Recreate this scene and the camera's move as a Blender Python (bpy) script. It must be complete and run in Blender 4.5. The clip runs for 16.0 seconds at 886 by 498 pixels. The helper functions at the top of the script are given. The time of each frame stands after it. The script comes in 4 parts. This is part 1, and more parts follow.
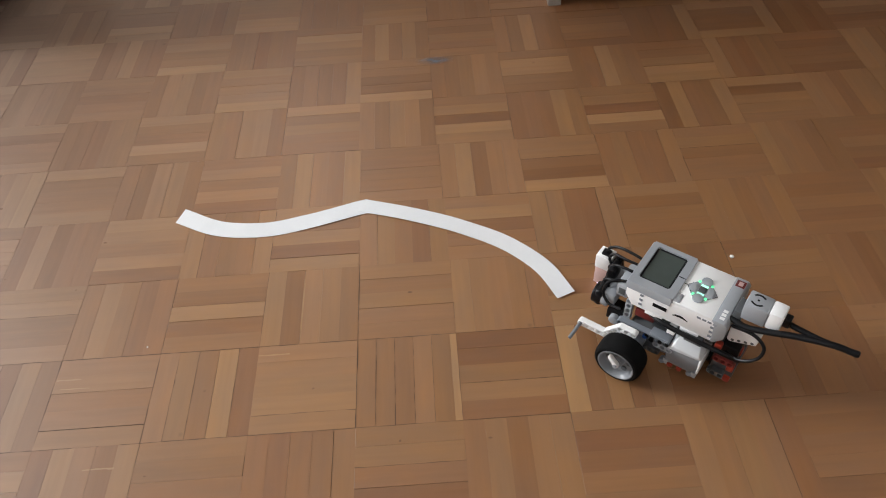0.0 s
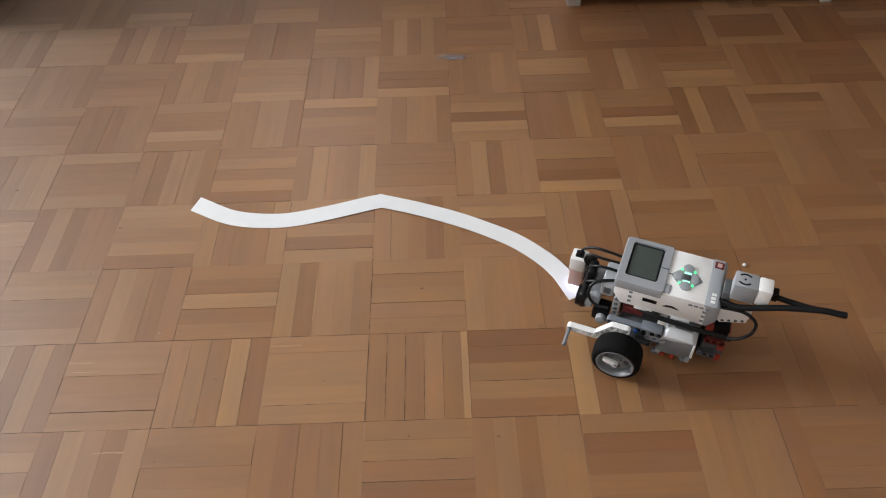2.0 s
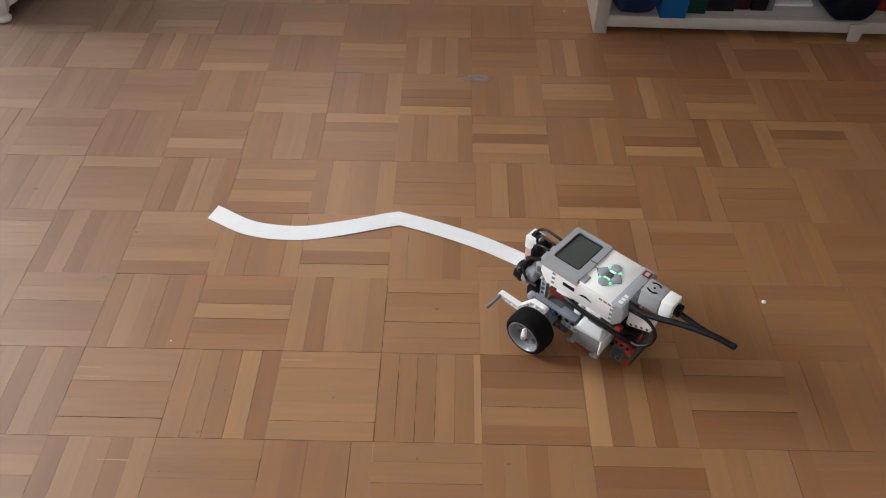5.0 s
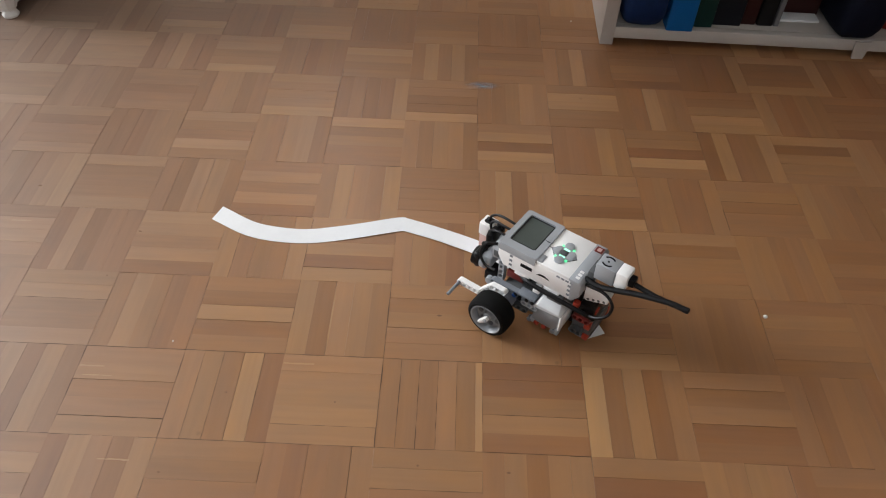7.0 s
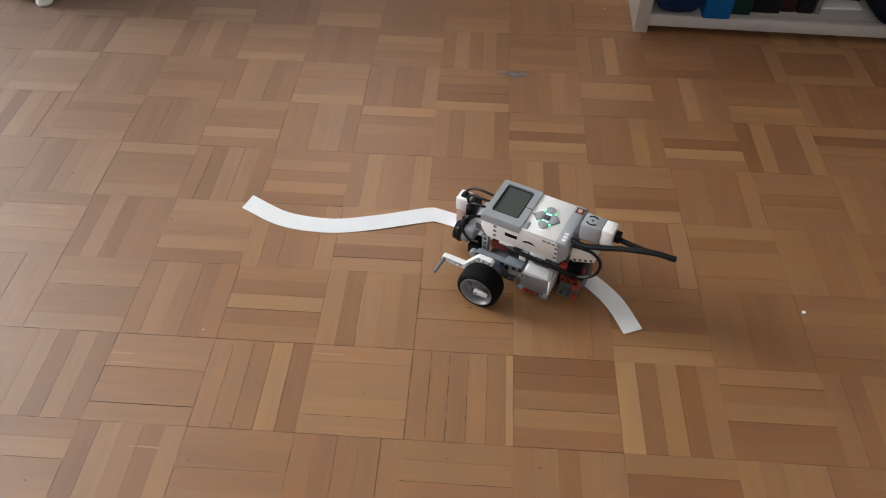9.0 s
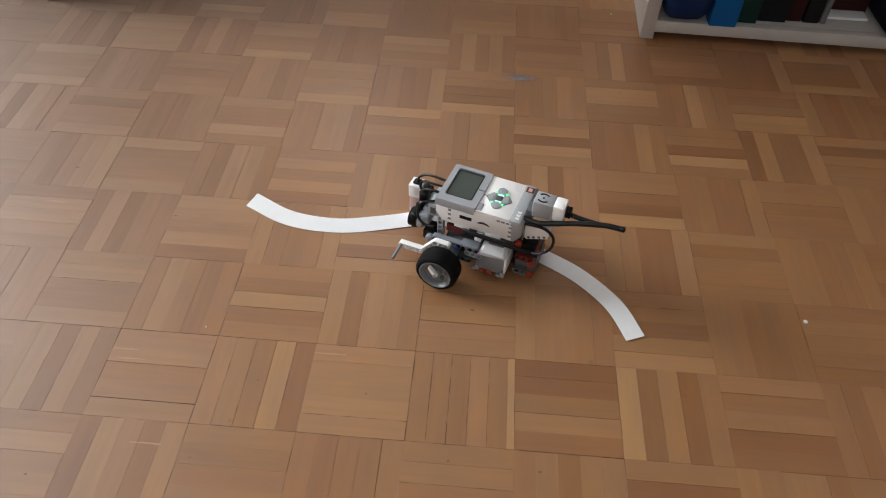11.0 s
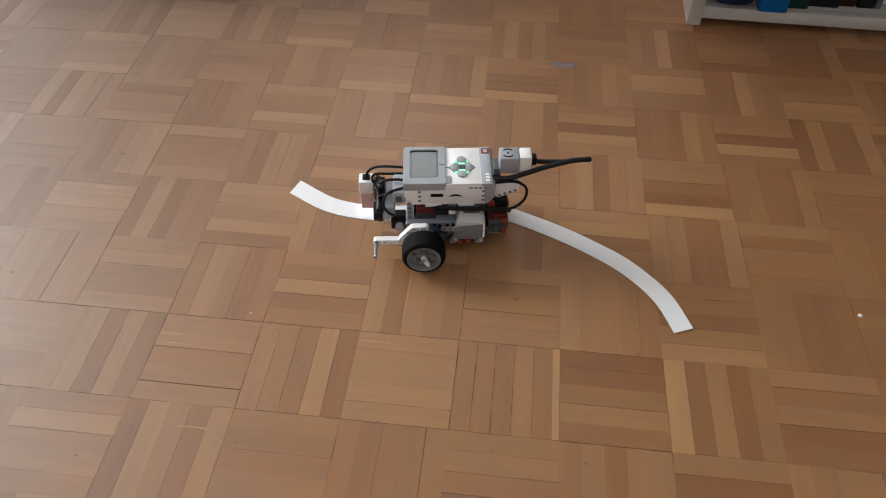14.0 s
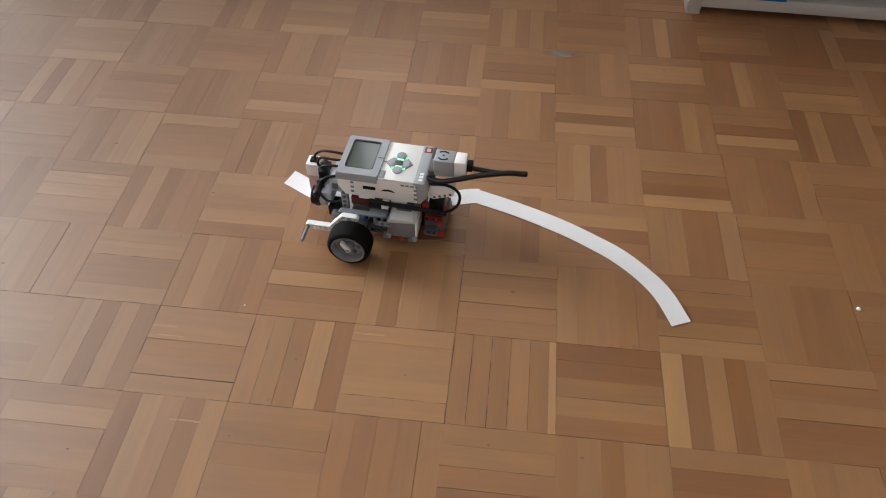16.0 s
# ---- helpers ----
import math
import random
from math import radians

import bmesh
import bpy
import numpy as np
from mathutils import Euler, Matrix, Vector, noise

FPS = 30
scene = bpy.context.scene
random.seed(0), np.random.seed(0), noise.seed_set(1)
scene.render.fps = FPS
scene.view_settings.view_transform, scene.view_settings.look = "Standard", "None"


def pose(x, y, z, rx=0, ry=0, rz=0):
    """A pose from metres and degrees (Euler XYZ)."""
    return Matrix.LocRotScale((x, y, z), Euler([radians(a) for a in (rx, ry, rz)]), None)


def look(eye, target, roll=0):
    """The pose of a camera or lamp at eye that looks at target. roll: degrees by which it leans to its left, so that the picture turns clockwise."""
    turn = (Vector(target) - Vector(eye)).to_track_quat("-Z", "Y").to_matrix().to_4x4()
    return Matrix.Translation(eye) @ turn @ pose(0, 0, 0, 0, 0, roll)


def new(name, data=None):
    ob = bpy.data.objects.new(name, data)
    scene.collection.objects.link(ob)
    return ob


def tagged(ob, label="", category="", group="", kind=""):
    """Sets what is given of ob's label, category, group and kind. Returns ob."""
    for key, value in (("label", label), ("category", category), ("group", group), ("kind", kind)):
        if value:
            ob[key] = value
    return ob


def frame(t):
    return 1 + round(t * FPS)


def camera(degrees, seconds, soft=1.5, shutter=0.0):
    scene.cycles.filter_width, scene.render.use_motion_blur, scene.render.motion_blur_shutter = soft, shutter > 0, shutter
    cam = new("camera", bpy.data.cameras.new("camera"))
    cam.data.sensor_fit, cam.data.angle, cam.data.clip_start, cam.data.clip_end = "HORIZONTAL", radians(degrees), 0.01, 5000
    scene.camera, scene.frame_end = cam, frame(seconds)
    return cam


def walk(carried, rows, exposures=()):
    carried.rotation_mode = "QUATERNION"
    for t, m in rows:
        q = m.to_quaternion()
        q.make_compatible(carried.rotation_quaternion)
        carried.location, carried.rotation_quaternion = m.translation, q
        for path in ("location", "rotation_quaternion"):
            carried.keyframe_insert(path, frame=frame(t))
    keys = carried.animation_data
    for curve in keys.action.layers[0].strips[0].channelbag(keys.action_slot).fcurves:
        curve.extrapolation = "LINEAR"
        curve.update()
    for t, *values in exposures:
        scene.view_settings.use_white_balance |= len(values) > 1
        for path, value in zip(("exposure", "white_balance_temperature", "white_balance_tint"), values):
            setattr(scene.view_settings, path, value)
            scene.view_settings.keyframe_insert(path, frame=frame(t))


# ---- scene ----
cam = camera(60.5, 16.0, soft=1.05)
PATH = [
    (0, (0.108, -0.438, 0.76), (0.118, 0.919, -0.709), -3.7),
    (0.5, (0.105, -0.439, 0.762), (0.105, 0.926, -0.7), -3.5),
    (1, (0.101, -0.434, 0.762), (0.097, 0.911, -0.718), -3.0),
    (1.5, (0.097, -0.433, 0.762), (0.101, 0.913, -0.717), -2.2),
    (2, (0.095, -0.437, 0.765), (0.095, 0.91, -0.713), -1.9),
    (2.5, (0.093, -0.435, 0.765), (0.1, 0.918, -0.708), -1.3),
    (3, (0.09, -0.434, 0.766), (0.097, 0.922, -0.705), -0.6),
    (3.5, (0.089, -0.434, 0.764), (0.093, 0.929, -0.7), -0.3),
    (4, (0.086, -0.431, 0.763), (0.082, 0.945, -0.688), -0.0),
    (6.5, (0.074, -0.427, 0.765), (0.065, 0.956, -0.68), 1.8),
    (7, (0.07, -0.427, 0.766), (0.064, 0.961, -0.673), 2.3),
    (7.5, (0.063, -0.423, 0.763), (0.03, 0.965, -0.677), 1.9),
    (8, (0.063, -0.417, 0.76), (-0.005, 0.962, -0.686), 0.6),
    (8.5, (0.064, -0.415, 0.76), (-0.005, 0.955, -0.695), 0.7),
    (9, (0.062, -0.418, 0.759), (-0.008, 0.947, -0.701), 0.9),
    (9.2, (0.056, -0.416, 0.759), (-0.002, 0.951, -0.698), 1.7),
    (11.5, (0.053, -0.418, 0.762), (-0.013, 0.946, -0.699), 2.5),
    (12, (0.051, -0.415, 0.762), (-0.013, 0.944, -0.703), 3.2),
    (12.5, (0.05, -0.417, 0.761), (-0.014, 0.946, -0.701), 3.7),
    (13, (0.046, -0.419, 0.761), (-0.02, 0.943, -0.701), 3.8),
    (13.5, (0.037, -0.423, 0.758), (-0.091, 0.94, -0.7), 2.6),
    (14, (0.038, -0.416, 0.754), (-0.107, 0.924, -0.724), 0.2),
    (14.5, (0.04, -0.41, 0.75), (-0.097, 0.92, -0.737), 0.3),
    (15, (0.04, -0.407, 0.753), (-0.094, 0.914, -0.743), 0.6),
    (15.5, (0.038, -0.406, 0.749), (-0.091, 0.916, -0.746), 0.9),
    (16, (0.038, -0.406, 0.75), (-0.096, 0.912, -0.749), 0.6),
]
walk(cam, [(t, look(eye, target, roll)) for t, eye, target, roll in PATH])

# ---- world, window light, exposure ----
world = bpy.data.worlds.new("sky")
scene.world = world
world.use_nodes = True
wn = world.node_tree.nodes
sky = wn.new("ShaderNodeTexSky")
sky.sky_type, sky.sun_disc = "NISHITA", False
sky.sun_elevation, sky.sun_rotation = radians(38), radians(200)
world.node_tree.links.new(sky.outputs[0], wn["Background"].inputs[0])
wn["Background"].inputs[1].default_value = 0.1


def window_lamp(name, m, w, h, power, colour):
    data = bpy.data.lights.new(name, "AREA")
    data.shape, data.size, data.size_y, data.energy, data.color = "RECTANGLE", w, h, power, colour
    ob = new(name, data)
    ob.matrix_world = m
    return ob


# daylight entering by the windows in the west and north walls, and a little from the south
window_lamp("window_light", look((-4.37, 1.7, 1.8), (0.0, 1.7, 1.8)), 2.0, 1.4, 225, (0.93, 0.965, 1.0))
window_lamp("window_light", look((-0.53, 2.86, 2.12), (-0.3, 0.0, 0.2)), 0.42, 0.78, 3.5, (0.93, 0.965, 1.0))
window_lamp("window_light", look((0.0, -2.17, 1.75), (0.1, 0.3, 0.1)), 1.8, 1.4, 3, (0.95, 0.97, 1.0))
scene.view_settings.exposure = 0.46


# ---- materials ----
def material(name, colour, rough=0.5, metal=0.0, noise_scale=0.0, spread=0.0, bump=0.0, spec=0.5, coat=0.0, glow=None, glow_power=0.0, alpha_trans=0.0):
    mat = bpy.data.materials.new(name)
    mat.use_nodes = True
    nt = mat.node_tree
    b = nt.nodes["Principled BSDF"]
    b.inputs["Base Color"].default_value = (*colour, 1)
    b.inputs["Roughness"].default_value = rough
    b.inputs["Metallic"].default_value = metal
    b.inputs["Specular IOR Level"].default_value = spec
    b.inputs["Coat Weight"].default_value = coat
    b.inputs["Transmission Weight"].default_value = alpha_trans
    if glow:
        b.inputs["Emission Color"].default_value = (*glow, 1)
        b.inputs["Emission Strength"].default_value = glow_power
    if noise_scale:
        co = nt.nodes.new("ShaderNodeTexCoord")
        n1 = nt.nodes.new("ShaderNodeTexNoise")
        n1.inputs["Scale"].default_value, n1.inputs["Detail"].default_value = noise_scale, 5
        n2 = nt.nodes.new("ShaderNodeTexNoise")
        n2.inputs["Scale"].default_value, n2.inputs["Detail"].default_value = noise_scale * 7, 3
        add = nt.nodes.new("ShaderNodeMath")
        add.operation = "MULTIPLY_ADD"
        add.inputs[1].default_value = 0.45
        ramp = nt.nodes.new("ShaderNodeMapRange")
        ramp.inputs[1].default_value, ramp.inputs[2].default_value = 0.45, 1.05
        ramp.inputs[3].default_value, ramp.inputs[4].default_value = 1 - spread, 1 + spread
        mul = nt.nodes.new("ShaderNodeVectorMath")
        mul.operation = "SCALE"
        mul.inputs[0].default_value = colour
        nt.links.new(co.outputs["Object"], n1.inputs["Vector"])
        nt.links.new(co.outputs["Object"], n2.inputs["Vector"])
        nt.links.new(n2.outputs["Fac"], add.inputs[0])
        nt.links.new(n1.outputs["Fac"], add.inputs[2])
        nt.links.new(add.outputs[0], ramp.inputs[0])
        nt.links.new(ramp.outputs[0], mul.inputs["Scale"])
        nt.links.new(mul.outputs[0], b.inputs["Base Color"])
        if bump:
            bp = nt.nodes.new("ShaderNodeBump")
            bp.inputs["Strength"].default_value, bp.inputs["Distance"].default_value = bump, 0.0006
            nt.links.new(n2.outputs["Fac"], bp.inputs["Height"])
            nt.links.new(bp.outputs[0], b.inputs["Normal"])
    return mat


def wood(name, colour, along_x, joined):
    """Varnished parquet wood with the grain along x or y; each strip takes its own stretch of the grain."""
    mat = bpy.data.materials.new(name)
    mat.use_nodes = True
    nt = mat.node_tree
    lk = nt.links.new
    b = nt.nodes["Principled BSDF"]
    geo = nt.nodes.new("ShaderNodeNewGeometry")
    if joined:
        rnd = geo.outputs["Random Per Island"]
    else:
        rnd = nt.nodes.new("ShaderNodeObjectInfo").outputs["Random"]
    off = nt.nodes.new("ShaderNodeVectorMath")
    off.operation = "MULTIPLY_ADD"
    off.inputs[1].default_value = (37.0, 53.0, 19.0)
    comb = nt.nodes.new("ShaderNodeCombineXYZ")
    for k in range(3):
        lk(rnd, comb.inputs[k])
    lk(comb.outputs[0], off.inputs[0])
    lk(geo.outputs["Position"], off.inputs[2])
    grain = nt.nodes.new("ShaderNodeMapping")
    grain.inputs["Scale"].default_value = (7, 130, 20) if along_x else (130, 7, 20)
    lk(off.outputs[0], grain.inputs[0])
    n1 = nt.nodes.new("ShaderNodeTexNoise")
    n1.inputs["Scale"].default_value, n1.inputs["Detail"].default_value, n1.inputs["Distortion"].default_value = 1.0, 6, 0.5
    lk(grain.outputs[0], n1.inputs["Vector"])
    cloud = nt.nodes.new("ShaderNodeTexNoise")
    cloud.inputs["Scale"].default_value, cloud.inputs["Detail"].default_value = 26, 4
    blotch = nt.nodes.new("ShaderNodeMapping")
    blotch.inputs["Scale"].default_value = (0.55, 1.5, 1) if along_x else (1.5, 0.55, 1)
    lk(off.outputs[0], blotch.inputs[0])
    lk(blotch.outputs[0], cloud.inputs["Vector"])
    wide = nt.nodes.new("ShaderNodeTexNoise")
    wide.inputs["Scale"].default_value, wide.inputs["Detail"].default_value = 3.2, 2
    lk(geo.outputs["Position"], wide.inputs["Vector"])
    # factor = grain + clouds + the strip's own shade
    m1 = nt.nodes.new("ShaderNodeMapRange")
    m1.inputs[1].default_value, m1.inputs[2].default_value, m1.inputs[3].default_value, m1.inputs[4].default_value = 0.3, 0.7, 0.95, 1.045
    lk(n1.outputs["Fac"], m1.inputs[0])
    m2 = nt.nodes.new("ShaderNodeMapRange")
    m2.inputs[1].default_value, m2.inputs[2].default_value, m2.inputs[3].default_value, m2.inputs[4].default_value = 0.3, 0.7, 0.93, 1.06
    lk(cloud.outputs["Fac"], m2.inputs[0])
    m3 = nt.nodes.new("ShaderNodeMapRange")
    m3.inputs[3].default_value, m3.inputs[4].default_value = 0.955, 1.045
    lk(rnd, m3.inputs[0])
    # small dark knots and pores, few and uneven
    knots = nt.nodes.new("ShaderNodeTexVoronoi")
    knots.inputs["Scale"].default_value = 9.0
    lk(geo.outputs["Position"], knots.inputs["Vector"])
    m4 = nt.nodes.new("ShaderNodeMapRange")
    m4.inputs[1].default_value, m4.inputs[2].default_value, m4.inputs[3].default_value, m4.inputs[4].default_value = 0.012, 0.04, 0.72, 1.0
    lk(knots.outputs["Distance"], m4.inputs[0])
    prod = m1.outputs[0]
    for other in (m2.outputs[0], m3.outputs[0], m4.outputs[0]):
        mm = nt.nodes.new("ShaderNodeMath")
        mm.operation = "MULTIPLY"
        lk(prod, mm.inputs[0])
        lk(other, mm.inputs[1])
        prod = mm.outputs[0]
    sc = nt.nodes.new("ShaderNodeVectorMath")
    sc.operation = "SCALE"
    sc.inputs[0].default_value = colour
    lk(prod, sc.inputs["Scale"])
    hue = nt.nodes.new("ShaderNodeHueSaturation")
    other = nt.nodes.new("ShaderNodeMath")
    other.operation = "FRACT"
    mult = nt.nodes.new("ShaderNodeMath")
    mult.operation = "MULTIPLY"
    mult.inputs[1].default_value = 7.31
    lk(rnd, mult.inputs[0])
    lk(mult.outputs[0], other.inputs[0])
    m5 = nt.nodes.new("ShaderNodeMapRange")
    m5.inputs[3].default_value, m5.inputs[4].default_value = 0.4970, 0.5015
    lk(other.outputs[0], m5.inputs[0])
    lk(m5.outputs[0], hue.inputs["Hue"])
    m6 = nt.nodes.new("ShaderNodeMapRange")
    m6.inputs[1].default_value, m6.inputs[2].default_value, m6.inputs[3].default_value, m6.inputs[4].default_value = 0.3, 0.7, 0.98, 1.06
    lk(cloud.outputs["Fac"], m6.inputs[0])
    # west boards: window sheen painted in as greyer, darker colour, with an uneven edge
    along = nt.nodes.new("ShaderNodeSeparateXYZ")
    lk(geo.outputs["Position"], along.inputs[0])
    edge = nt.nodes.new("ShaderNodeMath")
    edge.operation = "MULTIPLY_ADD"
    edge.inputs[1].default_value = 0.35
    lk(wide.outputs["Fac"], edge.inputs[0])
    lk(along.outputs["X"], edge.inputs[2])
    greyed = nt.nodes.new("ShaderNodeMapRange")
    greyed.inputs[1].default_value, greyed.inputs[2].default_value, greyed.inputs[3].default_value, greyed.inputs[4].default_value = -0.62, 0.02, 1.0, 0.0
    lk(edge.outputs[0], greyed.inputs[0])
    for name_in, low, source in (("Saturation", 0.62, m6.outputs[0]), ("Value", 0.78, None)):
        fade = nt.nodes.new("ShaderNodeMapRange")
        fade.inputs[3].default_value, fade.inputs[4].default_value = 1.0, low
        lk(greyed.outputs[0], fade.inputs[0])
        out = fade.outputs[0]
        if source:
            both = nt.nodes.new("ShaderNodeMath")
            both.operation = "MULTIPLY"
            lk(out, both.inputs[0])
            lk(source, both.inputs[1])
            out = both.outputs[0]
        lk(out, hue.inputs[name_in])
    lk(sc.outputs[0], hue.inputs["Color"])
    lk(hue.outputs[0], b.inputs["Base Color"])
    # worn varnish: the gloss wanders
    gl = nt.nodes.new("ShaderNodeMapRange")
    gl.inputs[1].default_value, gl.inputs[2].default_value, gl.inputs[3].default_value, gl.inputs[4].default_value = 0.3, 0.7, 0.31, 0.42
    lk(wide.outputs["Fac"], gl.inputs[0])
    lk(gl.outputs[0], b.inputs["Roughness"])
    b.inputs["Specular IOR Level"].default_value = 0.52
    bp = nt.nodes.new("ShaderNodeBump")
    bp.inputs["Strength"].default_value, bp.inputs["Distance"].default_value = 0.12, 0.0004
    lk(n1.outputs["Fac"], bp.inputs["Height"])
    lk(bp.outputs[0], b.inputs["Normal"])
    return mat


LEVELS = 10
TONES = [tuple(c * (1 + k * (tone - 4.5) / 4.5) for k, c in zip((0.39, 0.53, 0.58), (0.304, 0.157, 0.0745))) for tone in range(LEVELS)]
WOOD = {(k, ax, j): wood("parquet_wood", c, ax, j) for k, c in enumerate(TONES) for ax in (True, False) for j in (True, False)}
M_JOINT = material("joint_dirt", (0.10, 0.057, 0.036), 0.8, noise_scale=40, spread=0.3)
M_WALL = material("wall_paint", (0.36, 0.33, 0.29), 0.7, noise_scale=3, spread=0.05, bump=0.1)
M_CEIL = material("ceiling_paint", (0.70, 0.70, 0.69), 0.8, noise_scale=3, spread=0.04)
M_FRAME = material("white_lacquer", (0.78, 0.78, 0.76), 0.35, noise_scale=6, spread=0.04, bump=0.05)
M_SHELF = material("white_laminate", (0.47, 0.445, 0.42), 0.45, noise_scale=8, spread=0.06, bump=0.06)
M_GLASS = material("window_glass", (1, 1, 1), 0.02, alpha_trans=1.0)
M_PAPER = material("white_paper", (0.85, 0.865, 0.88), 0.75, noise_scale=30, spread=0.03, bump=0.08, spec=0.2)
M_WHITE = material("white_plastic", (0.89, 0.89, 0.885), 0.32, noise_scale=30, spread=0.03, bump=0.03)
M_LGREY = material("light_grey_plastic", (0.35, 0.37, 0.395), 0.34, noise_scale=30, spread=0.04, bump=0.03)
M_MGREY = material("bluish_grey_plastic", (0.20, 0.22, 0.25), 0.36, noise_scale=30, spread=0.05, bump=0.03)
M_PALE = material("pale_grey_plastic", (0.58, 0.595, 0.61), 0.33, noise_scale=30, spread=0.04, bump=0.03)
M_RIM = material("rim_grey_plastic", (0.21, 0.22, 0.235), 0.33, noise_scale=30, spread=0.06, bump=0.03)
M_DGREY = material("dark_grey_plastic", (0.085, 0.09, 0.095), 0.4, noise_scale=30, spread=0.08)
M_BLACK = material("black_plastic", (0.006, 0.006, 0.007), 0.35, noise_scale=30, spread=0.15, spec=0.25)
M_CABLE = material("black_cable_sheath", (0.006, 0.006, 0.007), 0.42, noise_scale=60, spread=0.15, spec=0.25)
M_RUBBER = material("black_rubber", (0.006, 0.006, 0.006), 0.75, noise_scale=80, spread=0.25, bump=0.2, spec=0.1)
M_RED = material("red_plastic", (0.33, 0.036, 0.018), 0.38, noise_scale=30, spread=0.08)
M_DRED = material("dark_red_plastic", (0.14, 0.02, 0.016), 0.4, noise_scale=30, spread=0.08)
M_BLUE = material("blue_plastic", (0.02, 0.09, 0.35), 0.38, noise_scale=30, spread=0.08)
M_SCREEN = material("grey_display", (0.075, 0.09, 0.082), 0.1, noise_scale=14, spread=0.08, spec=0.4)
M_SCRIM = material("screen_surround", (0.02, 0.02, 0.022), 0.15)
M_LED = material("green_light_guide", (0.3, 0.6, 0.42), 0.4, glow=(0.02, 0.85, 0.30), glow_power=0.9)
M_LEDW = material("pale_green_light_guide", (0.4, 0.7, 0.55), 0.4, glow=(0.30, 1.0, 0.62), glow_power=1.0)
M_LAMP = material("sensor_lamp", (0.8, 0.8, 0.85), 0.3, glow=(0.7, 0.66, 1.0), glow_power=2.6)
M_PINK = material("rosy_translucent_plastic", (0.62, 0.43, 0.40), 0.3, noise_scale=40, spread=0.06)
M_STEEL = material("steel_ball", (0.5, 0.5, 0.5), 0.25, metal=1.0)
M_SMEAR = material("grey_smear", (0.27, 0.29, 0.325), 0.6, noise_scale=60, spread=0.2)
M_CRUMB = material("white_crumb", (0.8, 0.8, 0.78), 0.6)
M_PAGES = material("book_pages", (0.62, 0.58, 0.5), 0.8, noise_scale=60, spread=0.1)


# ---- mesh helpers ----
def part(name, bm, mat, parent=None, label="", smooth=True):
    """One mesh object from bm, under a thing or a part."""
    me = bpy.data.meshes.new(name)
    bmesh.ops.recalc_face_normals(bm, faces=bm.faces)
    bm.to_mesh(me)
    bm.free()
    for m in (mat if isinstance(mat, (list, tuple)) else [mat]):
        me.materials.append(m)
    if smooth:
        me.shade_smooth()
        me.set_sharp_from_angle(angle=radians(35))
    ob = new(name, me)
    if parent:
        ob.parent = parent
    if label:
        ob["label"] = label
    return ob


def add_box(bm, x0, x1, y0, y1, z0, z1, bevel=0.0, seg=2):
    r = bmesh.ops.create_cube(bm, size=1)
    vs = r["verts"]
    for v in vs:
        v.co = Vector(((x0 + x1) / 2 + v.co.x * abs(x1 - x0), (y0 + y1) / 2 + v.co.y * abs(y1 - y0), (z0 + z1) / 2 + v.co.z * abs(z1 - z0)))
    if bevel:
        es = list({e for v in vs for e in v.link_edges})
        bmesh.ops.bevel(bm, geom=es, offset=bevel, segments=seg, affect="EDGES", profile=0.5)
    return bm


def add_cyl(bm, p, axis, r, length, seg=24, r2=None, bevel=0.0):
    """A cylinder from p along axis ('x', 'y' or 'z')."""
    res = bmesh.ops.create_cone(bm, cap_ends=True, segments=seg, radius1=r, radius2=r if r2 is None else r2, depth=length)
    turn = {"x": Euler((0, radians(90), 0)), "y": Euler((radians(-90), 0, 0)), "z": Euler((0, 0, 0))}[axis].to_matrix().to_4x4()
    mid = Vector(p) + {"x": Vector((1, 0, 0)), "y": Vector((0, 1, 0)), "z": Vector((0, 0, 1))}[axis] * length / 2
    bmesh.ops.transform(bm, matrix=Matrix.Translation(mid) @ turn, verts=res["verts"])
    if bevel:
        es = [e for e in {e for v in res["verts"] for e in v.link_edges} if any(len(f.verts) > 4 for f in e.link_faces)]
        bmesh.ops.bevel(bm, geom=es, offset=bevel, segments=2, affect="EDGES", profile=0.5)
    return bm


def add_prism(bm, outline, y0, y1, bevel=0.0):
    """An outline in (x, z), drawn out from y0 to y1."""
    a = [bm.verts.new((x, y0, z)) for x, z in outline]
    b = [bm.verts.new((x, y1, z)) for x, z in outline]
    fs = [bm.faces.new(a), bm.faces.new(b[::-1])]
    n = len(a)
    for i in range(n):
        fs.append(bm.faces.new((a[i], b[i], b[(i + 1) % n], a[(i + 1) % n])))
    if bevel:
        es = list({e for f in fs for e in f.edges})
        bmesh.ops.bevel(bm, geom=es, offset=bevel, segments=2, affect="EDGES", profile=0.5)
    return bm


def spline(points, steps=10):
    """Points along a smooth curve through the given ones."""
    p = [Vector(q) for q in points]
    p = [p[0] * 2 - p[1]] + p + [p[-1] * 2 - p[-2]]
    out = []
    for i in range(1, len(p) - 2):
        for k in range(steps):
            t = k / steps
            out.append(0.5 * (2 * p[i] + (p[i + 1] - p[i - 1]) * t + (2 * p[i - 1] - 5 * p[i] + 4 * p[i + 1] - p[i + 2]) * t * t + (3 * p[i] - p[i - 1] - 3 * p[i + 1] + p[i + 2]) * t ** 3))
    out.append(p[-2])
    return out


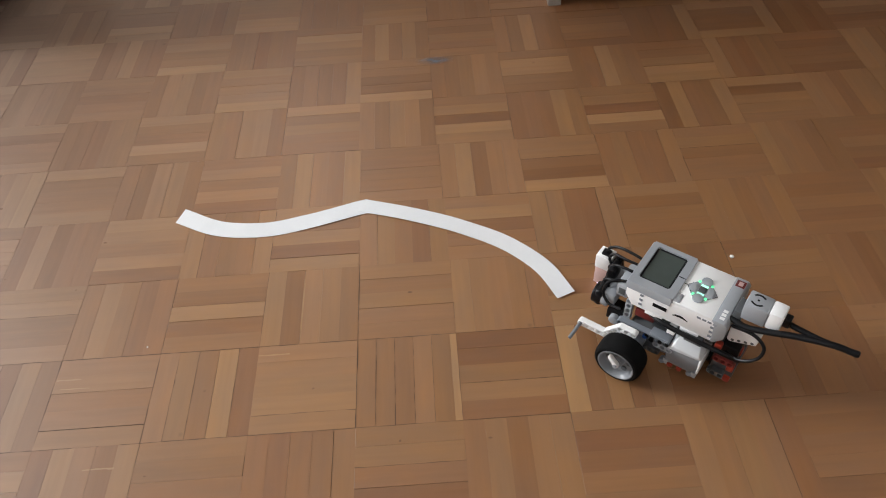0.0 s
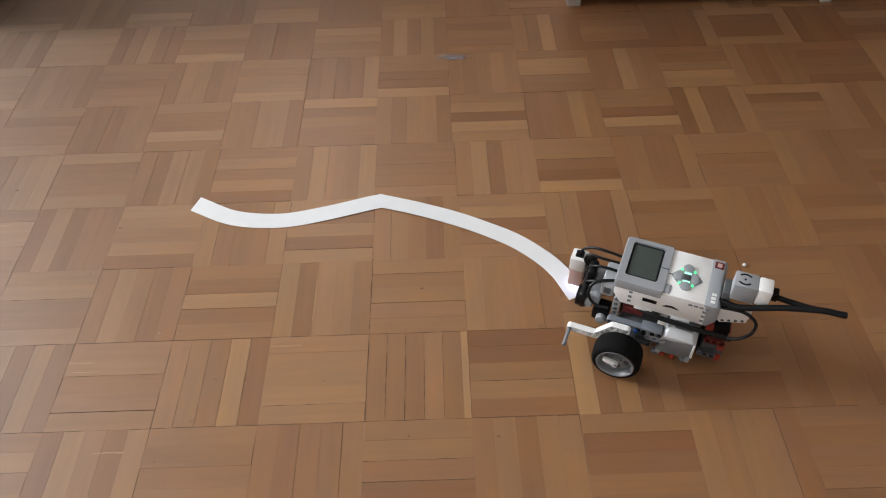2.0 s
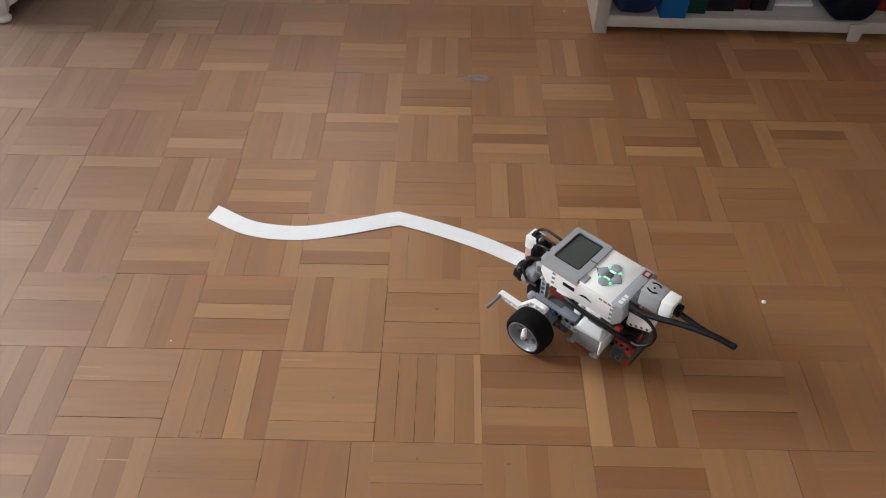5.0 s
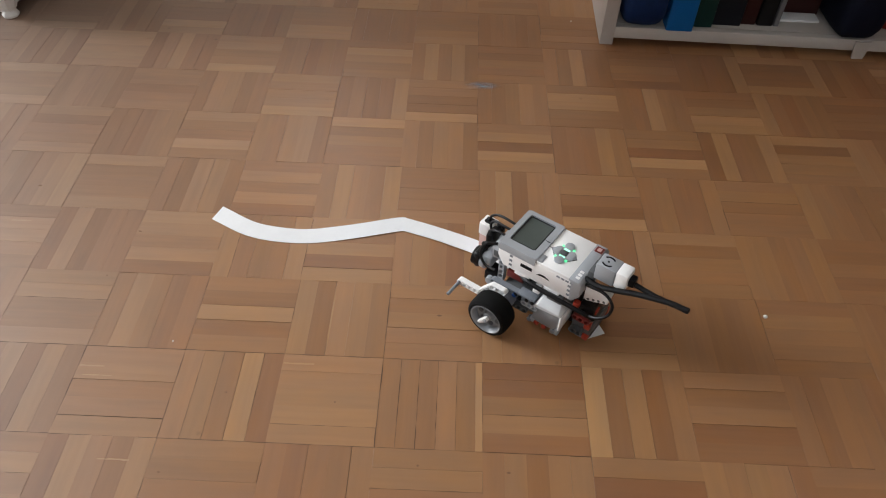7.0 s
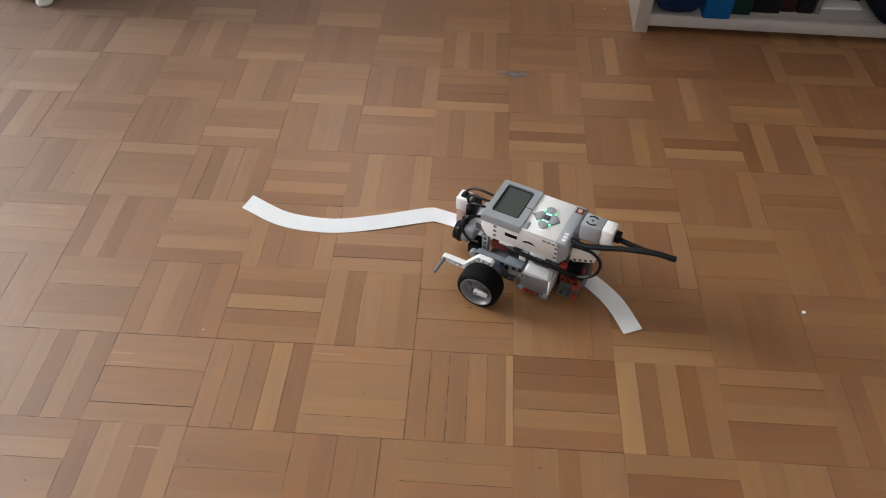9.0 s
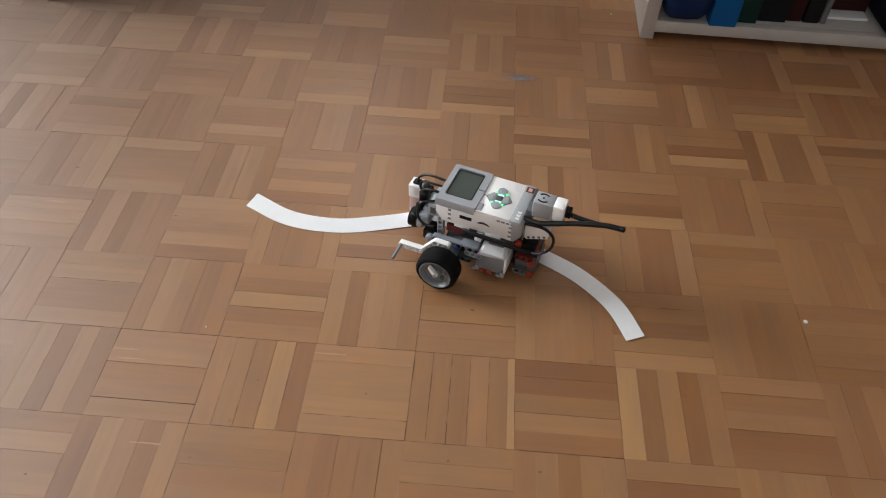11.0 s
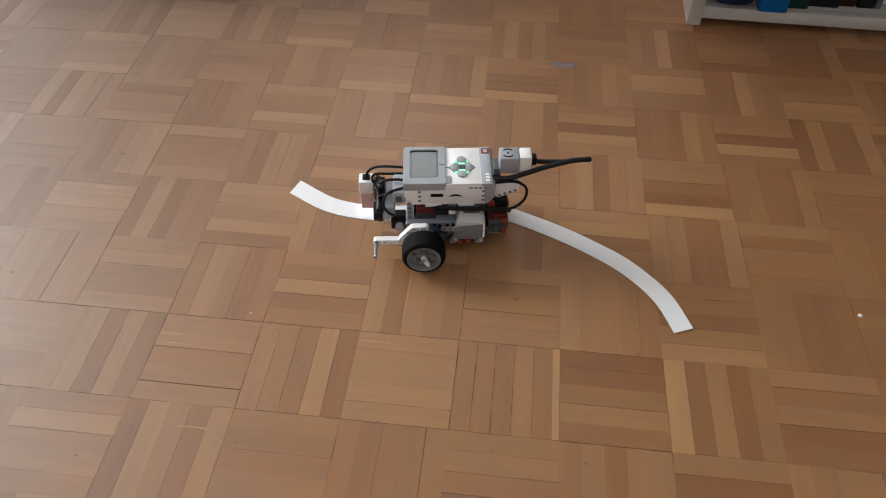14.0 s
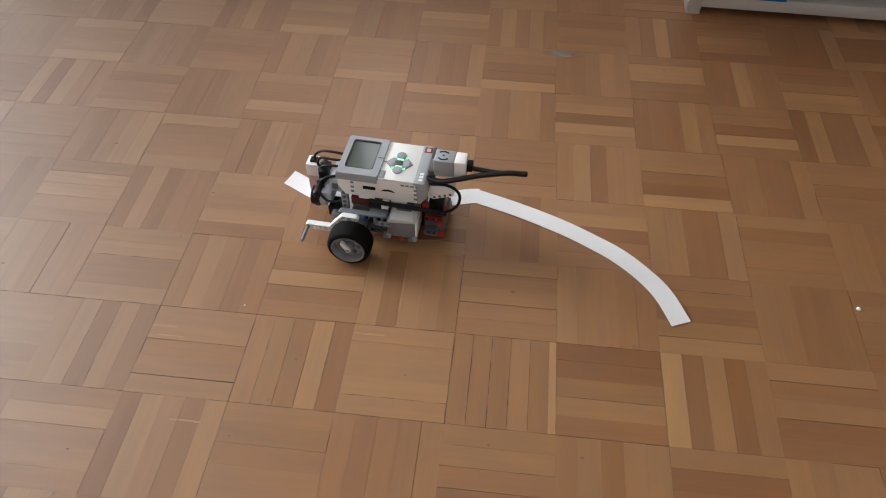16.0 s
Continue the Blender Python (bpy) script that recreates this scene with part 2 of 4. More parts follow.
def add_tube(bm, points, r, flat=1.0, seg=10, steps=10):
    """A round or flattened cable along a curve; flat: its height over its width."""
    c = spline(points, steps)
    rings = []
    for i, q in enumerate(c):
        d = (c[min(i + 1, len(c) - 1)] - c[max(i - 1, 0)]).normalized()
        side = d.cross(Vector((0, 0, 1)))
        side = side.normalized() if side.length > 1e-3 else Vector((0, 1, 0))
        up = side.cross(d)
        rings.append([bm.verts.new(q + side * r * math.cos(2 * math.pi * k / seg) + up * r * flat * math.sin(2 * math.pi * k / seg)) for k in range(seg)])
    for a, b in zip(rings, rings[1:]):
        for k in range(seg):
            bm.faces.new((a[k], a[(k + 1) % seg], b[(k + 1) % seg], b[k]))
    bm.faces.new(rings[0][::-1])
    bm.faces.new(rings[-1])
    return bm


def add_beam(bm, start, direction, holes, y0, y1, size=8.0, hole=2.9):
    """A studless beam with round holes through it, its holes along y, in the (x, z) plane."""
    d = Vector((direction[0], direction[1])).normalized()
    n = Vector((-d.y, d.x))
    h = size / 2
    for k in range(holes):
        c = Vector(start) + d * size * k
        ring = []
        for a in range(16):
            ang = 2 * math.pi * a / 16
            ca, sa = math.cos(ang), math.sin(ang)
            m = max(abs(ca), abs(sa))
            u, v = ca / m * h, sa / m * h
            if (k == 0 and ca < 0) or (k == holes - 1 and ca > 0):
                u, v = ca * h, sa * h
                if abs(sa) > 0.999:
                    u = 0
            ring.append((c + d * u + n * v, c + d * ca * hole + n * sa * hole))
        va = [[bm.verts.new((q.x, y, q.y)) for q in pair] for pair in ring for y in (y0, y1)]
        # va index: 2*a + side -> [outer, inner]
        for a in range(16):
            b = (a + 1) % 16
            for s in (0, 1):
                bm.faces.new((va[2 * a + s][0], va[2 * b + s][0], va[2 * b + s][1], va[2 * a + s][1]))
            bm.faces.new((va[2 * a][1], va[2 * b][1], va[2 * b + 1][1], va[2 * a + 1][1]))
            bm.faces.new((va[2 * a][0], va[2 * b][0], va[2 * b + 1][0], va[2 * a + 1][0]))
    bmesh.ops.remove_doubles(bm, verts=bm.verts, dist=0.01)
    return bm


def scaled(bm, k=0.001):
    """Millimetres to metres."""
    for v in bm.verts:
        v.co *= k
    return bm


def empty(name):
    return new(name)


# ---- structure: floor, walls, ceiling, window ----
X0, X1, Y0, Y1, ROOM_H = -4.4, 2.8, -2.2, 2.9, 2.75
CELL = 0.1215


def slab(name, x0, x1, y0, y1, z0, z1, mat, parent=None):
    return part(name, add_box(bmesh.new(), x0, x1, y0, y1, z0, z1), mat, parent, smooth=False)


floor = tagged(slab("floor", X0, X1, Y0, Y1, -0.06, -0.0013, M_JOINT), "worn varnished mosaic parquet of small brown wooden squares", "floor", kind="structure")
ceiling = tagged(slab("ceiling", X0 - 0.2, X1 + 0.2, Y0 - 0.2, Y1 + 0.2, ROOM_H, ROOM_H + 0.15, M_CEIL), "plain white painted ceiling", "ceiling", kind="structure")


def wall_with_opening(name, along_x, at, thick, a0, a1, o0, o1, s, h, label):
    """A wall with one window opening from o0 to o1 along it, from sill s to head h."""
    bm = bmesh.new()
    lo, hi = min(at, at + thick), max(at, at + thick)
    for b0, b1, z0, z1 in ((a0, o0, -0.06, ROOM_H), (o1, a1, -0.06, ROOM_H), (o0, o1, -0.06, s), (o0, o1, h, ROOM_H)):
        add_box(bm, *((b0, b1, lo, hi) if along_x else (lo, hi, b0, b1)), z0, z1)
    return tagged(part(name, bm, M_WALL, smooth=False), label, "wall", kind="structure")


wall_with_opening("wall_north", True, Y1, 0.2, X0 - 0.2, X1 + 0.2, -0.78, -0.28, 1.7, 2.55, "beige painted wall with a small window")
wall_with_opening("wall_west", False, X0, -0.2, Y0, Y1, 0.65, 2.75, 1.0, 2.55, "beige painted wall with a wide window")
wall_with_opening("wall_south", True, Y0, -0.2, X0 - 0.2, X1 + 0.2, -0.95, 0.95, 1.0, 2.5, "beige painted wall with a window")
tagged(slab("wall_east", X1, X1 + 0.2, Y0, Y1, -0.06, ROOM_H, M_WALL), "plain beige painted wall", "wall", kind="structure")


def window(name, along_x, at, o0, o1, s, h):
    def rect(bm, b0, b1, z0, z1, d0, d1):
        add_box(bm, *((b0, b1, at + d0, at + d1) if along_x else (at + d0, at + d1, b0, b1)), z0, z1)
    w = tagged(empty(name), "white framed window letting in daylight", "window", kind="structure")
    bm = bmesh.new()
    for b0, b1, z0, z1 in ((o0, o0 + 0.06, s, h), (o1 - 0.06, o1, s, h), (o0 + 0.06, o1 - 0.06, s, s + 0.06), (o0 + 0.06, o1 - 0.06, h - 0.06, h), ((o0 + o1) / 2 - 0.03, (o0 + o1) / 2 + 0.03, s + 0.06, h - 0.06)):
        rect(bm, b0, b1, z0, z1, 0.08, 0.14)
    part("window_frame", bm, M_FRAME, w, smooth=False)
    mid = (o0 + o1) / 2
    for b0, b1 in ((o0 + 0.06, mid - 0.03), (mid + 0.03, o1 - 0.06)):
        bm = bmesh.new()
        rect(bm, b0, b1, s + 0.06, h - 0.06, 0.105, 0.111)
        part("pane", bm, M_GLASS, w, smooth=False).visible_shadow = False


window("window_1", True, Y1, -0.78, -0.28, 1.7, 2.55)
window("window_2", False, X0 - 0.22, 0.65, 2.75, 1.0, 2.55)
window("window_3", True, Y0 - 0.22, -0.95, 0.95, 1.0, 2.5)

# ---- the robot: x ahead, y to its left, z up, millimetres; its base is below the brick's middle ----
def build_robot():
    robot = tagged(empty("toy_robot"), "white and grey plastic brick-built robot car with black wheels", "toy robot")

    def mm(name, bm, mat, parent=robot, label="", smooth=True):
        return part(name, scaled(bm), mat, parent, label, smooth)

    # control brick
    bm = bmesh.new()
    add_prism(bm, [(56, 103), (56, 86), (47, 72), (-49, 72), (-57, 82), (-57, 103)], -35.5, 35.5, 1.2)
    brick = mm("control_brick", bm, M_WHITE, label="white plastic control brick with a grey screen surround")
    bm = bmesh.new()
    add_box(bm, -42, 3.5, -35, 35, 102.5, 106.6, 0.8)
    mm("top_plate", bm, M_WHITE, brick)
    # screen surround with its recess
    outer = [(57.5, -37.2), (57.5, 36.5), (3, 36.5), (3, -37.2)]
    inner = [(49, -30), (49, 23.5), (12.5, 23.5), (12.5, -30)]
    bm = bmesh.new()
    lv = [[bm.verts.new((x, y, z)) for x, y in o] for o, z in ((outer, 98), (outer, 105.5), ([(56.2, -35.8), (56.2, 35.2), (3.6, 35.2), (3.6, -35.8)], 108.4), (inner, 108.4), (inner, 105))]
    for a, b in zip(lv, lv[1:]):
        for k in range(4):
            bm.faces.new((a[k], a[(k + 1) % 4], b[(k + 1) % 4], b[k]))
    bm.faces.new(lv[0])
    bmesh.ops.bevel(bm, geom=[e for e in bm.edges if abs(e.verts[0].co.z - e.verts[1].co.z) < 8 and abs((e.verts[0].co - e.verts[1].co).xy.length) < 6], offset=1.6, segments=3, affect="EDGES")
    surround = mm("screen_surround", bm, M_LGREY, brick, "light grey plastic surround")
    bm = add_box(bmesh.new(), 12.6, 48.9, -29.9, 23.4, 104.6, 106.2)
    mm("screen_border", bm, M_SCRIM, brick, "black glossy screen border", smooth=False)
    bm = add_box(bmesh.new(), 15, 46.5, -27, 20.5, 105.5, 106.5)
    mm("screen", bm, M_SCREEN, brick, "greenish grey display", smooth=False)
    # back button, beside the surround
    bm = add_box(bmesh.new(), -4, 4.5, 20, 34, 104, 107.6, 1.5)
    mm("back_button", bm, M_LGREY, brick)
    # button field
    oct_ = [(-1, 4), (-13, -10), (-22, -10), (-34, 4), (-22, 18), (-13, 18)]
    for grow, top, name, mat in ((1.06, 107.0, "button_outline", M_DGREY), (1.0, 107.3, "button_field", M_LGREY)):
        bm = bmesh.new()
        ring = [(-17.5 + (x + 17.5) * grow, 4 + (y - 4) * grow) for x, y in oct_]
        lo = [bm.verts.new((x, y, 106)) for x, y in ring]
        hi = [bm.verts.new((x, y, top)) for x, y in ring]
        bm.faces.new(hi)
        for k in range(len(ring)):
            bm.faces.new((lo[k], lo[(k + 1) % len(ring)], hi[(k + 1) % len(ring)], hi[k]))
        mm(name, bm, mat, brick, smooth=False)
    for x, y in ((-17.5, -10), (-17.5, 17)):
        mm("button", add_cyl(bmesh.new(), (x, y, 106), "z", 6.2, 2.6, 20, bevel=0.6), M_LGREY, brick)
    for x0, x1 in ((-12.5, -4), (-31, -22.5)):
        mm("button", add_box(bmesh.new(), x0, x1, -2, 10, 106.5, 108.2, 0.8), M_LGREY, brick)
    mm("centre_button", add_box(bmesh.new(), -21.5, -13.5, -0.5, 7.5, 106.5, 108.6, 0.7), M_DGREY, brick, "dark centre button")
    # light guides between the buttons
    for x0, x1, y0, y1 in ((-21.5, -13.5, -4.4, -1.6), (-21.5, -13.5, 8.6, 11.4), (-11.8, -8.8, -8.6, -5), (-26.2, -23.2, -8.6, -5), (-11.8, -8.8, 12, 15.6), (-26.2, -23.2, 12, 15.6)):
        mm("light_guide", add_box(bmesh.new(), x0, x1, y0, y1, 106.6, 107.7, 0.3, 1), M_LEDW if x1 - x0 > 5 else M_LED, brick, "green lit light guide")
    mm("groove", add_box(bmesh.new(), -3, 4, 3.5, 4.4, 106.0, 106.9), M_BLACK, brick, smooth=False)
    mm("groove", add_box(bmesh.new(), 3.4, 11.5, -0.5, 0.5, 107.9, 108.7), M_BLACK, brick, smooth=False)
    # grey rear band with a red square and white bars
    bm = add_prism(bmesh.new(), [(-41.5, 107.2), (-55, 107.2), (-58.5, 103), (-58.5, 84), (-50, 72.5), (-46, 72.5), (-46, 103), (-41.5, 104)], -36, 36, 0.9)
    mm("rear_band", bm, M_LGREY, brick, "light grey plastic end cap")
    mm("red_square", add_box(bmesh.new(), -54, -44, -32, -22, 106.9, 107.5), M_DRED, brick, "small dark red square mark", smooth=False)
    mm("red_square_centre", add_box(bmesh.new(), -51.5, -46.5, -30, -24, 107.2, 107.8), M_PINK, brick, smooth=False)
    for y in (18, 23.5, 29):
        bm = add_box(bmesh.new(), -52, -47, y - 1.9, y + 1.9, 106.9, 107.5)
        mm("white_bar", bm, M_WHITE, brick, smooth=False)
    # ports and slots in the side; grey patches paint in the shade of the pin holes
    for s in (1, -1):
        y = 35.5 * s
        for x0, x1 in ((30, 9), (-12, -33)):
            bm = add_box(bmesh.new(), x1, x0, min(y - 3 * s, y + 0.3 * s), max(y - 3 * s, y + 0.3 * s), 68.5, 74, 0.5)
            mm("battery_door_tab", bm, M_WHITE, brick)
        mm("slot", add_box(bmesh.new(), 7, 23, y, y + 0.6 * s, 86, 91), M_BLACK, brick, "black data socket", smooth=False)
        mm("slot", add_prism(bmesh.new(), [(-18, 86), (-13, 89), (-9, 90), (-4, 89), (0, 86), (-9, 87.2)], y, y + 0.6 * s), M_BLACK, brick, "black card slot", smooth=False)
        for x in (36, 28, 20, 12, -28, -34, -40, -46):
            mm("pin_hole_shade", add_box(bmesh.new(), x - 2.2, x + 2.2, y, y + 0.5 * s, 99.2, 101.6), M_MGREY, brick, smooth=False)
        for x in (37, -44):
            for z in (94, 86.5, 79):
                mm("pin_hole_shade", add_box(bmesh.new(), x - 2.0, x + 2.0, y, y + 0.5 * s, z - 1.2, z + 1.9), M_MGREY, brick, smooth=False)

    # drive motors, one each side
    for s in (1, -1):
        def yy(a, b):
            return (min(a * s, b * s), max(a * s, b * s))
        bm = bmesh.new()
        add_prism(bm, [(-8, 41), (-14, 48), (-41, 48), (-45, 44), (-45, 26), (-38, 17), (-12, 17), (-8, 22)], *yy(14, 46), 1.2)
        motor = mm("drive_motor", bm, M_RIM, label="grey drive motor with a paler cover")
        # white cover: its top slopes outwards and down to the side, with a thin band behind
        bm = bmesh.new()
        for x, y, z in ((-7, 47, 42), (-13, 47, 49.2), (-43, 47, 49.2), (-46.5, 47, 46), (-15, 37, 59), (-40, 37, 58), (-46.5, 37, 53), (-15, 12, 59), (-40, 12, 58), (-46.5, 12, 53), (-9, 12, 44), (-46.5, 12, 44), (-9, 36, 47)):
            bm.verts.new((x, y * s, z))
        bmesh.ops.convex_hull(bm, input=bm.verts[:])
        bmesh.ops.bevel(bm, geom=[e for e in bm.edges if len(e.link_faces) == 2 and e.calc_face_angle(0) > 0.3], offset=0.7, segments=2, affect="EDGES", profile=0.5)
        mm("motor_cover", bm, M_PALE, motor, "pale grey motor cover")
        bm = add_prism(bmesh.new(), [(-47.5, 47), (-47.5, 22), (-44.8, 22), (-44.8, 47)], *yy(12, 47.3), 0.8)
        mm("motor_band", bm, M_WHITE, motor)
        mm("motor_foot", add_box(bmesh.new(), -46, -40, *yy(36, 46.5), 11, 20, 1.0), M_LGREY, motor)
        mm("motor_foot", add_box(bmesh.new(), -12, -6, *yy(36, 46.5), 12, 20, 1.0), M_LGREY, motor)
        bm = bmesh.new()
        add_prism(bm, [(-9, 46), (-9, 22), (20, 16), (42, 14), (47, 28), (42, 42), (20, 48)], *yy(20, 40), 1.5)
        mm("motor_neck", bm, M_DGREY, motor)
        mm("motor_hub", add_cyl(bmesh.new(), (32, yy(40, 54)[0], 30), "y", 13, 14, 24, bevel=0.8), M_MGREY, motor)
        bm = add_box(bmesh.new(), -8, 16, *yy(34, 46), 41, 52, 1.2)
        mm("motor_bracket", bm, M_MGREY, motor)
        for x in (-5, -15, -26, -38):
            red = x in (-15, -26)
            mm("pin", add_cyl(bmesh.new(), (x, yy(40, 47)[0], 14), "y", 3.4, 7, 12, bevel=0.5), M_RED if red else M_MGREY, motor, "red plastic pin" if red else "")
        for x, z in ((20, 44), (12, 44), (24, 36)):
            mm("pin", add_cyl(bmesh.new(), (x, yy(40, 49)[0], z), "y", 2.9, 9, 12, bevel=0.4), M_BLUE if x != 12 else M_BLACK, motor, "blue plastic pin" if x != 12 else "")
    # cross frame under the brick
    bm = add_beam(bmesh.new(), (52, 47), (-1, 0), 8, 40, 47.5)
    mm("frame_beam", bm, M_MGREY, label="bluish grey beam with round holes")
    bm = add_beam(bmesh.new(), (52, 47), (-1, 0), 8, -47.5, -40)
    mm("frame_beam", bm, M_MGREY)
    bm = add_beam(bmesh.new(), (50, 40), (0, 1), 5, 26, 33.5)
    mm("upright_beam", bm, M_LGREY)
    bm = add_beam(bmesh.new(), (50, 40), (0, 1), 5, -33.5, -26)
    mm("upright_beam", bm, M_LGREY)
    mm("red_plate", add_box(bmesh.new(), 18, 42, -28, 32, 52, 64, 1.5), M_DRED, label="dark red plate under the brick")
    mm("under_plate", add_box(bmesh.new(), -48, 10, -26, 26, 56, 70, 1.5), M_DGREY)
    # added unseen black block: keeps light from passing under the robot
    mm("light_block_core", add_box(bmesh.new(), -50, 46, -16, 16, 11, 56, 2), M_BLACK)
    # liftarms and pins that fill the frame beside the wheel
    bm = add_beam(bmesh.new(), (6, 38), (-1, 0), 3, 40.5, 47)
    mm("short_beam", bm, M_LGREY, label="light grey beam with round holes")
    bm = add_beam(bmesh.new(), (4, 24), (1, 0), 3, 40.5, 46)
    mm("short_beam", bm, M_DGREY)
    for x, z in ((2, 47), (-6, 47), (18, 47)):
        mm("pin", add_cyl(bmesh.new(), (x, 47, z), "y", 2.6, 1.6, 12, bevel=0.3), M_BLACK)
    mm("under_block", add_box(bmesh.new(), -40, -20, 26, 40, 60, 69, 0.8), M_DGREY)
    mm("under_block", add_box(bmesh.new(), -9, 0, 28, 40, 58, 67, 0.8), M_WHITE)

    # wheels: turned on their own axles
    wheels = []
    for s in (1, -1):
        wheel = empty("wheel")
        wheel.parent = robot
        prof = [(20.6, -12), (21.6, -13.6), (24.6, -13.9), (27.2, -12.0), (28.3, -7.5), (28.3, 7.5), (27.2, 12.0), (24.6, 13.9), (21.6, 13.6), (20.6, 12)]
        bm = bmesh.new()
        n = 72
        rings = []
        for k in range(n):
            a = 2 * math.pi * k / n
            ring = []
            for r, y in prof:
                if r > 27:
                    r -= 0.6 * (k % 2)
                ring.append(bm.verts.new((r * math.cos(a), y, r * math.sin(a))))
            rings.append(ring)
        for k in range(n):
            a, b = rings[k], rings[(k + 1) % n]
            for q in range(len(prof) - 1):
                bm.faces.new((a[q], b[q], b[q + 1], a[q + 1]))
        mm("tyre", bm, M_RUBBER, wheel, "black rubber tyre")
        bm = bmesh.new()
        rp = [(20.4, -11.5), (21.7, -12.9), (21.9, -14.3), (20.7, -14.4), (19.3, -12.5), (17.6, -5.5), (7.5, -4.0), (6, -9.5), (3.2, -9.5), (3.2, 9.5), (6, 9.5), (7.5, 4.0), (17.6, 5.5), (19.3, 12.5), (20.7, 14.4), (21.9, 14.3), (21.7, 12.9), (20.4, 11.5)]
        n = 36
        rings = []
        for k in range(n):
            a = 2 * math.pi * k / n
            rings.append([bm.verts.new((r * math.cos(a), y, r * math.sin(a))) for r, y in rp])
        for k in range(n):
            a, b = rings[k], rings[(k + 1) % n]
            for q in range(len(rp)):
                bm.faces.new((a[q], b[q], b[(q + 1) % len(rp)], a[(q + 1) % len(rp)]))
        mm("rim", bm, M_RIM, wheel, "light grey plastic rim")
        for k in range(6):
            a = 2 * math.pi * k / 6
            bm = add_cyl(bmesh.new(), (12.6 * math.cos(a), 4.8 * s - 1.2, 12.6 * math.sin(a)), "y", 3.3, 2.4, 12)
            mm("rim_hole", bm, M_DGREY, wheel)
        bm = add_prism(bmesh.new(), [(-3.2, 2.6), (-3.2, -2.6), (1, -3.2), (13, -2.8), (15, -1), (15, 0.8), (13, 1.8), (1, 3.2)], *((10, 15) if s > 0 else (-15, -10)), 0.8)
        mm("crank", bm, M_WHITE, wheel, "white plastic lever on the axle")
        bm = add_cyl(bmesh.new(), (0, -16 if s > 0 else -17, 0), "y", 2.3, 33, 12)
        mm("axle", bm, M_LGREY, wheel)
        wheel.location = (0.033, 0.077 if s > 0 else -0.062, 0.0283)
        wheels.append(wheel)

    # cranked white arm over the left wheel with a grey axle hanging from it
    bm = bmesh.new()
    add_beam(bm, (30, 51), (1, 0), 3, 52, 59.5)
    add_beam(bm, (46, 51), (0.62, -0.78), 4, 52.02, 59.48)
    mm("bent_arm", bm, M_WHITE, label="white bent beam with round holes")
    bm = add_beam(bmesh.new(), (62.5, 28), (1, 0), 5, 51.98, 59.52)
    mm("arm_end", bm, M_WHITE)
    mm("cross_axle", add_cyl(bmesh.new(), (95, 52, 27.5), "y", 2.2, 33, 12, bevel=0.5), M_MGREY, label="grey axle sticking out of the arm")

    # front: distance sensor with two round eyes
    bm = add_box(bmesh.new(), 70, 86, -26, 26, 40, 58, 3)
    eyes = mm("distance_sensor", bm, M_LGREY, label="grey distance sensor with two black round eyes")
    for y in (-19, 19):
        mm("eye", add_cyl(bmesh.new(), (86, y, 46), "x", 13, 12, 28, bevel=1.5), M_BLACK, eyes, "black round sensor eye")
        mm("eye_ring", add_cyl(bmesh.new(), (78, y, 46), "x", 12, 8, 28, bevel=1), M_LGREY, eyes)
    mm("sensor_bridge", add_box(bmesh.new(), 84, 95, -31, 31, 35, 61, 5, 3), M_BLACK, eyes, "black sensor face")
    mm("sensor_stem", add_box(bmesh.new(), 82, 92, -14, 8, 58, 78, 3), M_BLACK, eyes)
    mm("sensor_mount", add_box(bmesh.new(), 56, 72, -14, 24, 62, 82, 3), M_LGREY, label="light grey sensor mount")
    mm("mount_slot", add_box(bmesh.new(), 60, 68, 23.6, 24.6, 67, 77, 0.5), M_DGREY)
    mm("lower_mount", add_box(bmesh.new(), 56, 76, 8, 30, 22, 38, 2), M_BLACK)
    mm("lower_pin", add_cyl(bmesh.new(), (64, 28, 30), "y", 6, 9, 16, bevel=0.8), M_LGREY)

    # colour sensor, pointing down
    bm = add_box(bmesh.new(), 99.5, 119, -38.5, -19, 41, 62, 1.5)
    cs = mm("colour_sensor", bm, M_WHITE, label="white colour sensor pointing at the floor, its lamp lit")
    mm("sensor_front", add_box(bmesh.new(), 100.5, 118, -37.5, -20, 12, 41, 1.2), M_PINK, cs, "rosy sensor body")
    mm("sensor_lamp", add_cyl(bmesh.new(), (109, -29, 8.5), "z", 8, 4, 20, bevel=0.8), M_LAMP, cs, "glowing sensor lamp")
    mm("sensor_plug", add_box(bmesh.new(), 104, 114, -34, -24, 60, 65, 1), M_BLACK, cs, "black cable plug")
    mm("sensor_bracket", add_box(bmesh.new(), 88, 99, -38, -22, 44, 56, 1.5), M_BLACK, cs)
    mm("bracket_pin", add_cyl(bmesh.new(), (93, -28, 52), "z", 3, 13, 12, bevel=0.5), M_BLACK, cs)

    # gyro sensor at the back
    bm = add_box(bmesh.new(), -89, -64, -2, 20.5, 110, 134.5, 1.8)
    gy = mm("turn_sensor", bm, M_LGREY, label="grey and white turn sensor with a black arc mark")
    bm = add_box(bmesh.new(), -104, -89, -1, 20, 111, 135, 2)
    mm("sensor_back", bm, M_WHITE, gy, "white sensor back")
    mm("mark_dot", add_cyl(bmesh.new(), (-74.5, 9.5, 134.3), "z", 1.3, 0.6, 10), M_BLACK, gy)
